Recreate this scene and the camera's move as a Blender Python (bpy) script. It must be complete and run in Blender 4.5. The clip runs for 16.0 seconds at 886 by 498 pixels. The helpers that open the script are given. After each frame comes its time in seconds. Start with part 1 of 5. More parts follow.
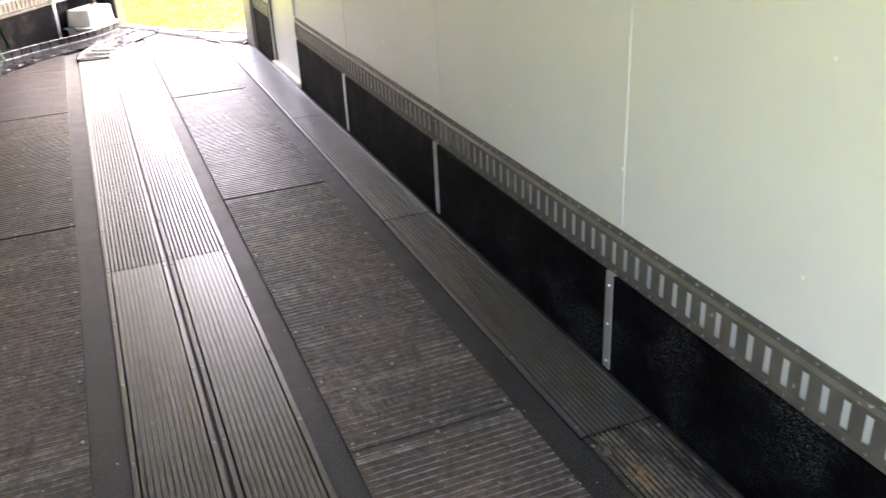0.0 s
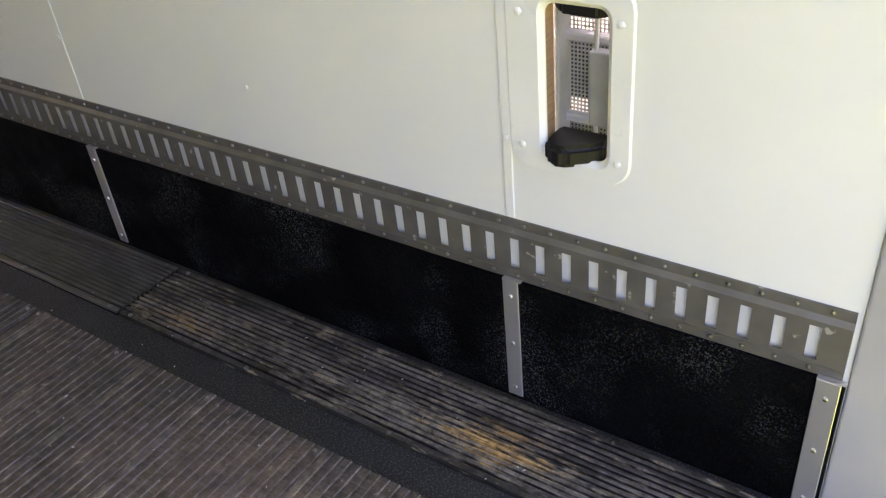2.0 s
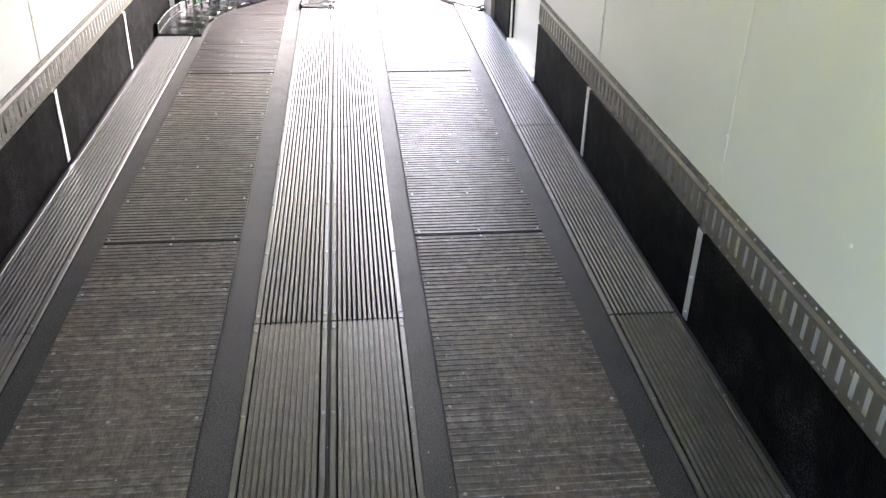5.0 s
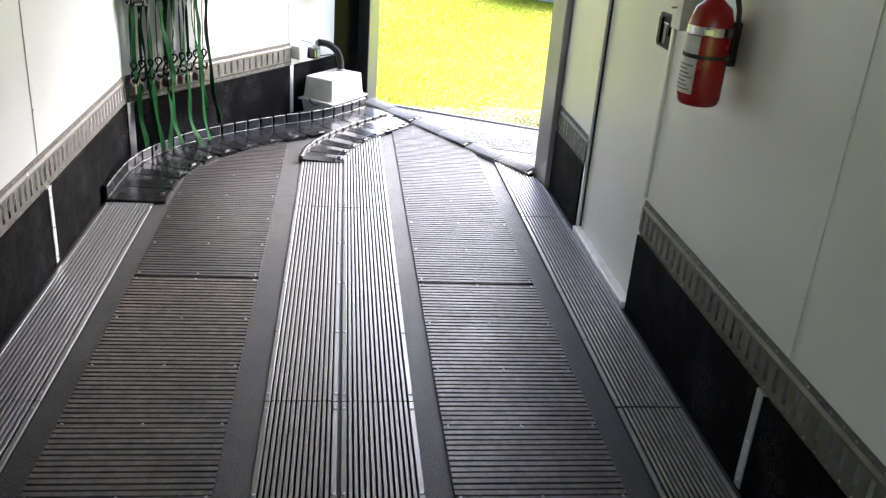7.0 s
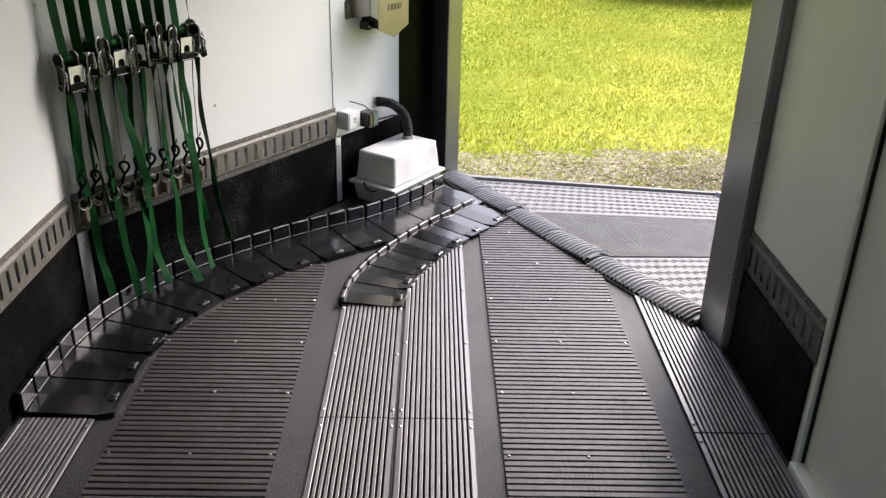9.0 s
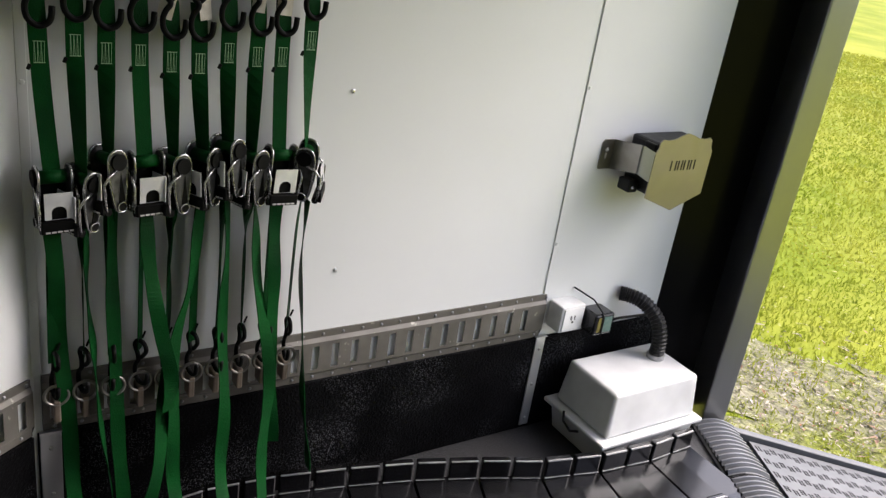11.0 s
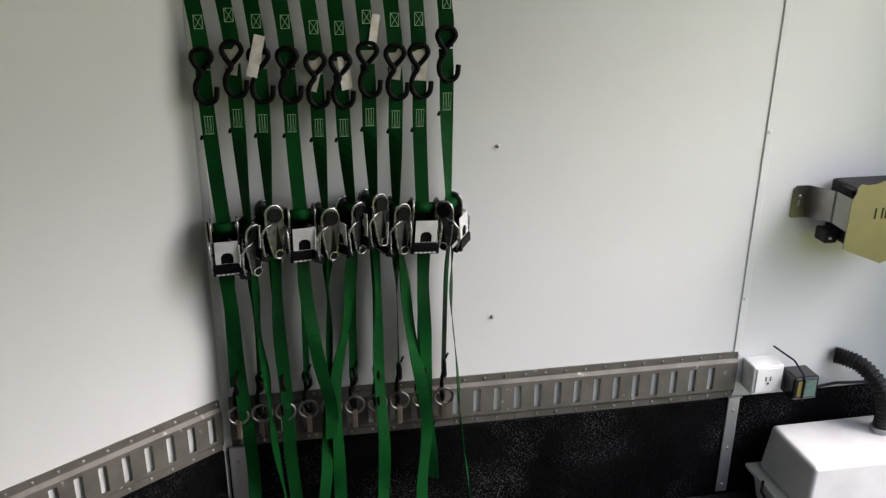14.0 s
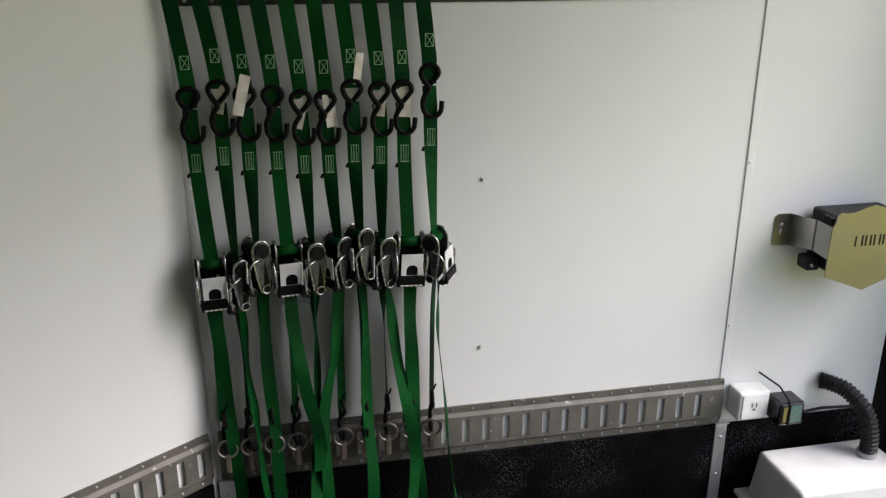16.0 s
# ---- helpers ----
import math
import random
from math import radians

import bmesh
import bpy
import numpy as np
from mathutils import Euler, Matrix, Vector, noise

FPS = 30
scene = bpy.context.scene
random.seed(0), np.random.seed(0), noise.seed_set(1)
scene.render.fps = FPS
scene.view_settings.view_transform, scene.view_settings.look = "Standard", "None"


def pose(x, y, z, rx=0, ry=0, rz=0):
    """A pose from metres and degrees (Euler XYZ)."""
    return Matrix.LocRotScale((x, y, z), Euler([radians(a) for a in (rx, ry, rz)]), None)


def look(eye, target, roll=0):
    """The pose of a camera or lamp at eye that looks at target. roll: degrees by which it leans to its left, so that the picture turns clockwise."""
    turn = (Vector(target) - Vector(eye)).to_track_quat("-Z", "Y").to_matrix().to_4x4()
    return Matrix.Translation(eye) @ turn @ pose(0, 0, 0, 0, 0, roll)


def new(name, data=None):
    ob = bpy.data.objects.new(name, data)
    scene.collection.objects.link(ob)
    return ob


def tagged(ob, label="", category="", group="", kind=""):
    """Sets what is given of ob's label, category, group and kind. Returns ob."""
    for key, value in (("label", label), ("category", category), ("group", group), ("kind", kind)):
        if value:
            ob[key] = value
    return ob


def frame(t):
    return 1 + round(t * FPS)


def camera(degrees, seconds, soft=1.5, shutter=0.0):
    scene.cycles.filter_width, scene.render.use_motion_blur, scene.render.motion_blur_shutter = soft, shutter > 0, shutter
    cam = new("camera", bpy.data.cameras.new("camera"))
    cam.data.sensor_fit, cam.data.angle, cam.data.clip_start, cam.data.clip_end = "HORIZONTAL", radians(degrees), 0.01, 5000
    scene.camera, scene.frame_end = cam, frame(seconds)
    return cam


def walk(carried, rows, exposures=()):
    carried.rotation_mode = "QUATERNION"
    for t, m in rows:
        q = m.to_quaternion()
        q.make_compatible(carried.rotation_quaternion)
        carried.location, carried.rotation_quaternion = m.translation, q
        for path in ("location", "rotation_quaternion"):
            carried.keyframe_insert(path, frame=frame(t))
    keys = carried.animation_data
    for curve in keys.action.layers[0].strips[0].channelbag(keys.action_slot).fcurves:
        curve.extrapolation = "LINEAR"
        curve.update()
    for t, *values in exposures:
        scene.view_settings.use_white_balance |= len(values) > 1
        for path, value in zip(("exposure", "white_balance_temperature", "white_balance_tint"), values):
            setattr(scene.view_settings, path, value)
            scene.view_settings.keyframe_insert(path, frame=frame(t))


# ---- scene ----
cam = camera(54.4, 16.0, soft=1.3, shutter=0.1)
PATH = [
    (0, (-1.129, 0.073, 1.338), (-0.476, 1.757, 0.479), -2.9),
    (0.5, (-1.083, -0.022, 1.331), (0.006, 1.344, 0.357), -2.2),
    (1, (-1.06, -0.088, 1.29), (0.238, 0.998, 0.224), -3.1),
    (1.5, (-1.066, -0.118, 1.257), (0.256, 0.875, 0.132), -6.6),
    (2, (-1.077, -0.114, 1.258), (0.231, 0.876, 0.113), -6.2),
    (2.5, (-1.048, -0.09, 1.284), (0.182, 0.971, 0.118), -2.7),
    (3, (-1.008, -0.063, 1.273), (-0.025, 1.225, 0.099), -2.3),
    (3.5, (-0.981, 0.117, 1.248), (-0.381, 1.644, 0.104), -3.9),
    (4, (-0.983, 0.41, 1.287), (-0.656, 2.074, 0.227), -4.1),
    (4.5, (-1.021, 0.673, 1.348), (-0.735, 2.377, 0.34), 0.6),
    (5, (-0.964, 0.972, 1.391), (-0.758, 2.71, 0.423), 1.3),
    (5.2, (-0.953, 1.102, 1.406), (-0.769, 2.855, 0.461), 1.4),
    (7.3, (-1.064, 2.742, 1.416), (-0.816, 4.562, 0.623), 4.6),
    (7.5, (-1.051, 2.91, 1.408), (-0.807, 4.729, 0.613), 4.5),
    (8, (-0.998, 3.329, 1.432), (-0.799, 5.141, 0.607), 3.6),
    (8.5, (-0.993, 3.744, 1.425), (-0.85, 5.553, 0.584), 2.6),
    (9, (-0.955, 4.182, 1.438), (-0.925, 5.994, 0.593), 1.4),
    (9.5, (-0.934, 4.587, 1.412), (-1.043, 6.412, 0.601), 0.5),
    (9.7, (-0.959, 4.753, 1.401), (-1.113, 6.578, 0.598), 1.3),
    (11.8, (-0.735, 5.837, 1.486), (-1.845, 7.323, 0.738), 0.3),
    (12, (-0.693, 5.827, 1.512), (-1.905, 7.196, 0.702), -10.6),
    (12.5, (-0.773, 5.763, 1.529), (-2.019, 7.165, 0.837), -14.4),
    (13, (-0.677, 5.786, 1.494), (-1.948, 7.185, 0.840), -0.1),
    (13.5, (-0.588, 5.805, 1.475), (-1.883, 7.151, 0.758), 0.8),
    (14, (-0.538, 5.819, 1.465), (-1.845, 7.146, 0.735), 0.5),
    (14.5, (-0.533, 5.818, 1.471), (-1.832, 7.155, 0.747), 0.2),
    (15, (-0.532, 5.82, 1.485), (-1.832, 7.169, 0.782), 0.1),
    (15.5, (-0.527, 5.821, 1.496), (-1.83, 7.173, 0.807), 0.0),
    (16, (-0.518, 5.826, 1.501), (-1.827, 7.172, 0.812), 0.0),
]
walk(cam, [(t, look(eye, target, roll)) for t, eye, target, roll in PATH],
     [(0, 4.22, 6700, 22), (1.5, 3.68, 6850, 31), (3, 3.95, 6900, 29), (4, 5.0, 6500, 22), (5, 4.58, 6250, 17), (7.5, 2.85, 5850, 12), (9.5, 1.84, 6200, 14), (12, 1.72, 6000, 13), (16, 1.70, 6000, 13)])

# ---------------------------------------------------------------- light
world = bpy.data.worlds.new("sky")
scene.world = world
world.use_nodes = True
wn = world.node_tree.nodes
sky = wn.new("ShaderNodeTexSky")
sky.sky_type, sky.sun_disc = "NISHITA", False
sky.sun_elevation, sky.sun_rotation = radians(47), radians(46)
sky.air_density, sky.dust_density, sky.ozone_density = 0.7, 6.0, 0.6
world.node_tree.links.new(sky.outputs[0], wn["Background"].inputs[0])
wn["Background"].inputs[1].default_value = 0.15
sun = new("sun", bpy.data.lights.new("sun", "SUN"))
sun.data.energy, sun.data.angle, sun.data.color = 1.1, radians(40), (1.0, 0.97, 0.93)
sun.matrix_world = look((-0.5 + 6.95, 7.4 + 7.19, 10.72), (-0.5, 7.4, 0))

# ---------------------------------------------------------------- materials


def material(name, colour, rough=0.5, metal=0.0, colour2=None, scale=8.0, mix=0.5, bump=0.0, bump_scale=60.0, rough_var=0.1,
             stretch=(1, 1, 1), detail=6.0, spec=0.5, speck=None, speck_scale=120.0, speck_low=0.62, distance=0.002,
             tops=None, stains=(), coat=0.0, matte_low=False, grain=None, patchy=None):
    """A surface with a second colour in large soft stains, fine relief, uneven gloss and, if asked, small specks."""
    m = bpy.data.materials.new(name)
    m.use_nodes = True
    nt = m.node_tree
    b = nt.nodes["Principled BSDF"]
    tc = nt.nodes.new("ShaderNodeTexCoord")
    mp = nt.nodes.new("ShaderNodeMapping")
    mp.inputs["Scale"].default_value = stretch
    nt.links.new(tc.outputs["Object"], mp.inputs[0])
    n1 = nt.nodes.new("ShaderNodeTexNoise")
    n1.inputs["Scale"].default_value, n1.inputs["Detail"].default_value = scale, detail
    nt.links.new(mp.outputs[0], n1.inputs["Vector"])
    ramp = nt.nodes.new("ShaderNodeValToRGB")
    ramp.color_ramp.elements[0].position, ramp.color_ramp.elements[1].position = 0.35, 0.68
    ramp.color_ramp.elements[0].color = (*colour, 1)
    c2 = colour2 or tuple(c * 0.8 for c in colour)
    ramp.color_ramp.elements[1].color = (*[a + (q - a) * mix * 2 if mix < 0.5 else q for a, q in zip(colour, c2)], 1)
    nt.links.new(n1.outputs[0], ramp.inputs[0])
    out = ramp.outputs[0]
    if speck:
        v = nt.nodes.new("ShaderNodeTexNoise")
        v.inputs["Scale"].default_value, v.inputs["Detail"].default_value = speck_scale, 3
        nt.links.new(mp.outputs[0], v.inputs["Vector"])
        r2 = nt.nodes.new("ShaderNodeValToRGB")
        r2.color_ramp.elements[0].position, r2.color_ramp.elements[1].position = speck_low, speck_low + 0.06
        nt.links.new(v.outputs[0], r2.inputs[0])
        mx = nt.nodes.new("ShaderNodeMix")
        mx.data_type = "RGBA"
        amount = r2.outputs[0]
        if patchy:
            # the specks gather in patches, scuffs and painted glints alike
            pn = nt.nodes.new("ShaderNodeTexNoise")
            pn.inputs["Scale"].default_value, pn.inputs["Detail"].default_value = patchy, 3
            nt.links.new(tc.outputs["Object"], pn.inputs["Vector"])
            pr = nt.nodes.new("ShaderNodeMapRange")
            pr.inputs[1].default_value, pr.inputs[2].default_value, pr.inputs[3].default_value = 0.48, 0.66, 0.06
            nt.links.new(pn.outputs[0], pr.inputs[0])
            pm = nt.nodes.new("ShaderNodeMath")
            pm.operation = "MULTIPLY"
            nt.links.new(amount, pm.inputs[0])
            nt.links.new(pr.outputs[0], pm.inputs[1])
            amount = pm.outputs[0]
        nt.links.new(amount, mx.inputs[0])
        nt.links.new(out, mx.inputs[6])
        mx.inputs[7].default_value = (*speck, 1)
        out = mx.outputs[2]
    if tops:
        # (colour, height where it starts, height where it is full, share, evenness): pale rib tops, from dust and wear
        # and from painted sheen
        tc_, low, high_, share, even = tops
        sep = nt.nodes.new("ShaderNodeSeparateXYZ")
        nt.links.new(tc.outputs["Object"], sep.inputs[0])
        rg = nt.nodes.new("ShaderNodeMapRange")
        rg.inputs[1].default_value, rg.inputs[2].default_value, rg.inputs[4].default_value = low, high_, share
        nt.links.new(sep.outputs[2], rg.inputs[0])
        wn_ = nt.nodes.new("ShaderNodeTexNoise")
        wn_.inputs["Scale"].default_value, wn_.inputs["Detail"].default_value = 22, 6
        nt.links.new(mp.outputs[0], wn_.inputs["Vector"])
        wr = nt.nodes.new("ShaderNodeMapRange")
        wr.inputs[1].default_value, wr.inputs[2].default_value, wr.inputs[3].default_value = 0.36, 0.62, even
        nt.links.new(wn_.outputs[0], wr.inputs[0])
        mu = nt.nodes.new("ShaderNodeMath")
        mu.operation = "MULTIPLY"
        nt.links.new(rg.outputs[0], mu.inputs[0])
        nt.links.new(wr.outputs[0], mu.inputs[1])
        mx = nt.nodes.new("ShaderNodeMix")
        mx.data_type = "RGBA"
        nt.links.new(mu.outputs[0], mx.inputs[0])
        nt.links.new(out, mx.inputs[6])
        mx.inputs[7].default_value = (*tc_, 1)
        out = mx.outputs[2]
    for (cx, cy), (rx, ry), tint, share in stains:
        # a ragged streaky stain of its own shape
        sm = nt.nodes.new("ShaderNodeMapping")
        sm.inputs["Location"].default_value = (-cx / rx, -cy / ry, 0)
        sm.inputs["Scale"].default_value = (1 / rx, 1 / ry, 0)
        nt.links.new(tc.outputs["Object"], sm.inputs[0])
        ln = nt.nodes.new("ShaderNodeVectorMath")
        ln.operation = "LENGTH"
        nt.links.new(sm.outputs[0], ln.inputs[0])
        st = nt.nodes.new("ShaderNodeMapping")
        st.inputs["Scale"].default_value = (230, 16, 1)
        nt.links.new(tc.outputs["Object"], st.inputs[0])
        sn = nt.nodes.new("ShaderNodeTexNoise")
        sn.inputs["Scale"].default_value, sn.inputs["Detail"].default_value = 1.0, 7
        nt.links.new(st.outputs[0], sn.inputs["Vector"])
        ad = nt.nodes.new("ShaderNodeMath")
        ad.operation = "MULTIPLY_ADD"
        ad.inputs[1].default_value = 3.2
        nt.links.new(sn.outputs[0], ad.inputs[0])
        nt.links.new(ln.outputs["Value"], ad.inputs[2])
        fr = nt.nodes.new("ShaderNodeMapRange")
        fr.inputs[1].default_value, fr.inputs[2].default_value = 2.15, 1.65
        fr.inputs[4].default_value = share
        nt.links.new(ad.outputs[0], fr.inputs[0])
        mx = nt.nodes.new("ShaderNodeMix")
        mx.data_type = "RGBA"
        nt.links.new(fr.outputs[0], mx.inputs[0])
        nt.links.new(out, mx.inputs[6])
        mx.inputs[7].default_value = (*tint, 1)
        out = mx.outputs[2]
    if grain:
        # (scale, darkest, lightest): fine uneven dirt over the whole surface
        gn = nt.nodes.new("ShaderNodeTexNoise")
        gn.inputs["Scale"].default_value, gn.inputs["Detail"].default_value, gn.inputs["Roughness"].default_value = grain[0], 7, 0.7
        nt.links.new(tc.outputs["Object"], gn.inputs["Vector"])
        gr = nt.nodes.new("ShaderNodeMapRange")
        gr.inputs[1].default_value, gr.inputs[2].default_value, gr.inputs[3].default_value, gr.inputs[4].default_value = 0.36, 0.64, grain[1], grain[2]
        nt.links.new(gn.outputs[0], gr.inputs[0])
        gm = nt.nodes.new("ShaderNodeVectorMath")
        gm.operation = "SCALE"
        nt.links.new(out, gm.inputs[0])
        nt.links.new(gr.outputs[0], gm.inputs["Scale"])
        out = gm.outputs[0]
    nt.links.new(out, b.inputs["Base Color"])
    b.inputs["Metallic"].default_value = metal
    if matte_low:
        # gloss fades out from the rib tops down to the grooves
        for socket, full in (("Specular IOR Level", spec), ("Coat Weight", coat)):
            ml = nt.nodes.new("ShaderNodeMapRange")
            ml.inputs[1].default_value, ml.inputs[2].default_value, ml.inputs[3].default_value, ml.inputs[4].default_value = 0.004, 0.0090, 0.0, full
            nt.links.new(sep.outputs[2], ml.inputs[0])
            nt.links.new(ml.outputs[0], b.inputs[socket])
    b.inputs["Coat Weight"].default_value, b.inputs["Coat Roughness"].default_value = coat, 0.38
    b.inputs["Specular IOR Level"].default_value = spec
    mr = nt.nodes.new("ShaderNodeMapRange")
    mr.inputs[3].default_value, mr.inputs[4].default_value = max(0.03, rough - rough_var), min(1, rough + rough_var)
    n2 = nt.nodes.new("ShaderNodeTexNoise")
    n2.inputs["Scale"].default_value, n2.inputs["Detail"].default_value = scale * 2.7, 5
    nt.links.new(mp.outputs[0], n2.inputs["Vector"])
    nt.links.new(n2.outputs[0], mr.inputs[0])
    nt.links.new(mr.outputs[0], b.inputs["Roughness"])
    if bump:
        n3 = nt.nodes.new("ShaderNodeTexNoise")
        n3.inputs["Scale"].default_value, n3.inputs["Detail"].default_value = bump_scale, 4
        nt.links.new(mp.outputs[0], n3.inputs["Vector"])
        bp = nt.nodes.new("ShaderNodeBump")
        bp.inputs["Strength"].default_value, bp.inputs["Distance"].default_value = bump, distance
        nt.links.new(n3.outputs[0], bp.inputs["Height"])
        nt.links.new(bp.outputs[0], b.inputs["Normal"])
    return m


WHITE = material("white_panel", (0.73, 0.74, 0.725), 0.32, colour2=(0.69, 0.70, 0.68), scale=2.2, bump=0.06, bump_scale=7, rough_var=0.06)
WHITE_TRIM = material("white_trim", (0.76, 0.77, 0.75), 0.3, colour2=(0.68, 0.69, 0.66), scale=5, bump=0.05, bump_scale=30)
SILL_WHITE = material("sill_white", (0.86, 0.86, 0.85), 0.3, colour2=(0.80, 0.80, 0.78), scale=9, coat=0.6)
CEILING = material("ceiling_white", (0.72, 0.72, 0.71), 0.6, scale=3)
RAIL = material("galvanised_rail", (0.122, 0.114, 0.098), 0.56, 0.45, (0.168, 0.157, 0.137), scale=14, bump=0.12, bump_scale=90, speck=(0.42, 0.40, 0.35), speck_scale=40, speck_low=0.68)
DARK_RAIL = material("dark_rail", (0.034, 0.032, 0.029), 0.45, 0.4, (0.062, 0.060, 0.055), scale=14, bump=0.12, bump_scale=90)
# pale specks paint glints off the pebbles, along with real scuffs
KICK = material("black_pebbled_panel", (0.0013, 0.0013, 0.0015), 0.6, colour2=(0.004, 0.004, 0.0044), spec=0.03, scale=7, bump=0.7, bump_scale=170, rough_var=0.16, patchy=5.0, speck=(0.075, 0.075, 0.078), speck_scale=300, speck_low=0.56, distance=0.004)
ALU = material("brushed_aluminium", (0.74, 0.74, 0.74), 0.42, 0.9, (0.64, 0.64, 0.64), scale=6, bump=0.1, bump_scale=120, stretch=(1, 1, 0.15))
POST = material("pale_metal_post", (0.46, 0.46, 0.47), 0.45, 0.3, (0.40, 0.40, 0.41), scale=5, bump=0.05)
STEEL_POST = material("satin_metal_post", (0.33, 0.33, 0.335), 0.33, 1.0, (0.27, 0.27, 0.275), scale=4, bump=0.05, stretch=(1, 1, 0.2))
# pale strips of this paint the glints along black plastic edges
PALE_EDGE = material("pale_plastic_edge", (0.26, 0.26, 0.26), 0.32, colour2=(0.10, 0.10, 0.10), scale=25)
FITTING = material("tan_steel", (0.36, 0.30, 0.235), 0.42, 0.85, (0.26, 0.215, 0.17), scale=30)
STUD = material("grey_mat_sheet", (0.064, 0.066, 0.070), 0.5, colour2=(0.088, 0.089, 0.092), scale=9, spec=0.35)
DECK = material("black_deck", (0.011, 0.011, 0.0125), 0.50, spec=0.30, colour2=(0.019, 0.0188, 0.0195), scale=5, bump=0.8, bump_scale=330, rough_var=0.10, speck=(0.060, 0.060, 0.062), speck_scale=250, speck_low=0.53, distance=0.002)
MAT = material("ribbed_rubber", (0.014, 0.0135, 0.0135), 0.38, colour2=(0.032, 0.027, 0.024), scale=2.6, bump=0.25, bump_scale=140, rough_var=0.12, spec=0.62, grain=(60, 0.7, 1.25), speck=(0.12, 0.105, 0.095), speck_scale=55, speck_low=0.73, tops=((0.040, 0.034, 0.038), 0.0080, 0.0095, 0.9, 0.35))
MAT_SCUFFED = material("scuffed_ribbed_rubber", (0.014, 0.0135, 0.0135), 0.44, colour2=(0.030, 0.027, 0.026), scale=2.6, bump=0.25, bump_scale=140, rough_var=0.12, spec=0.42, grain=(60, 0.65, 1.3), speck=(0.12, 0.105, 0.095), speck_scale=55, speck_low=0.73, tops=((0.042, 0.038, 0.040), 0.0080, 0.0095, 0.9, 0.35),
                       stains=(((0.14, 0.72), (0.075, 0.30), (0.006, 0.005, 0.005), 0.95), ((-0.03, 0.47), (0.10, 0.20), (0.006, 0.005, 0.005), 0.85), ((0.02, 0.30), (0.21, 0.36), (0.008, 0.007, 0.007), 0.7)))
MAT_MID = material("brown_ribbed_rubber", (0.016, 0.0145, 0.014), 0.46, colour2=(0.046, 0.035, 0.029), scale=2.2, bump=0.25, bump_scale=140, rough_var=0.12, spec=0.55, grain=(60, 0.6, 1.3), speck=(0.15, 0.125, 0.11), speck_scale=50, speck_low=0.71, tops=((0.100, 0.084, 0.075), 0.0080, 0.0100, 0.85, 0.3))
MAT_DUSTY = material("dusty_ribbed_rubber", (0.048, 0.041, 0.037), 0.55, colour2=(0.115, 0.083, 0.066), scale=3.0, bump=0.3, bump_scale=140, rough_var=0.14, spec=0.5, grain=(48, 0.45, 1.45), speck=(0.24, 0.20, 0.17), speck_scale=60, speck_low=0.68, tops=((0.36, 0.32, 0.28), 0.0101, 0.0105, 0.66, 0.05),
                     stains=(((0.04, 0.95), (0.30, 0.75), (0.150, 0.110, 0.090), 0.6), ((-0.12, 0.25), (0.16, 0.25), (0.19, 0.15, 0.125), 0.45)))
# pale tops over a dark base paint the ribs' sheen and the grooves' shade
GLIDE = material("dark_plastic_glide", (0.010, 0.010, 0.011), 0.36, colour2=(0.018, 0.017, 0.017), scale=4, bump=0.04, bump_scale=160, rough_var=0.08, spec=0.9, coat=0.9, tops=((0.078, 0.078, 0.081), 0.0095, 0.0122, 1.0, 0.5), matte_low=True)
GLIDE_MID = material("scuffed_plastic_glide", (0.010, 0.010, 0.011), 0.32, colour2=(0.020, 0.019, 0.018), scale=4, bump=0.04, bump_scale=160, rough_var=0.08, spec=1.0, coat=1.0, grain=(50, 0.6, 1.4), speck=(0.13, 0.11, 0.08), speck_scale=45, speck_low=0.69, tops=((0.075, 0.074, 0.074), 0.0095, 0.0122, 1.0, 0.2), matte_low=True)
# brighter copy of the glide: rib tops painted as if more light fell there
GLIDE_LIT = material("lit_plastic_glide", (0.014, 0.014, 0.0145), 0.38, colour2=(0.024, 0.023, 0.023), scale=4, bump=0.04, bump_scale=160, rough_var=0.08, spec=1.0, coat=0.7, tops=((0.24, 0.24, 0.242), 0.0095, 0.0122, 1.0, 0.6), matte_low=True)
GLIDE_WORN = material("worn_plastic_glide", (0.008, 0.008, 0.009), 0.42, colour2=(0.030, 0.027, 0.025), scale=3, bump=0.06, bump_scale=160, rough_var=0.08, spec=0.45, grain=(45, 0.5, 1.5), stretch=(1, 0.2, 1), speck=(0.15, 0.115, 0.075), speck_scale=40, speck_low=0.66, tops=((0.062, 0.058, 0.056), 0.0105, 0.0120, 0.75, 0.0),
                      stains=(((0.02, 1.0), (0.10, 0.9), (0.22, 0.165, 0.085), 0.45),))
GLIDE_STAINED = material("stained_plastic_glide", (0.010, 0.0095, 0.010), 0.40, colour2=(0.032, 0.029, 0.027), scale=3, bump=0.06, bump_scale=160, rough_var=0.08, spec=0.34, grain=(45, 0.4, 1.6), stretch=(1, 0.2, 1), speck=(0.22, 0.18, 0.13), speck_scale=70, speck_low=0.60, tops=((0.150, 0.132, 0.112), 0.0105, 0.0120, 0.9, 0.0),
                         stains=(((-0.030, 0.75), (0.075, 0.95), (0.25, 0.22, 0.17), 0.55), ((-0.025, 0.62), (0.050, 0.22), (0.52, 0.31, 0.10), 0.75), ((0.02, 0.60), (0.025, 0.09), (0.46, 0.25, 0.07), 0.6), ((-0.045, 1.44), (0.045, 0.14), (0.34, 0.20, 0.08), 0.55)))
FLEX = material("black_plastic", (0.0034, 0.0034, 0.004), 0.20, spec=0.6, colour2=(0.007, 0.007, 0.0075), scale=9, bump=0.1, bump_scale=60, rough_var=0.1)
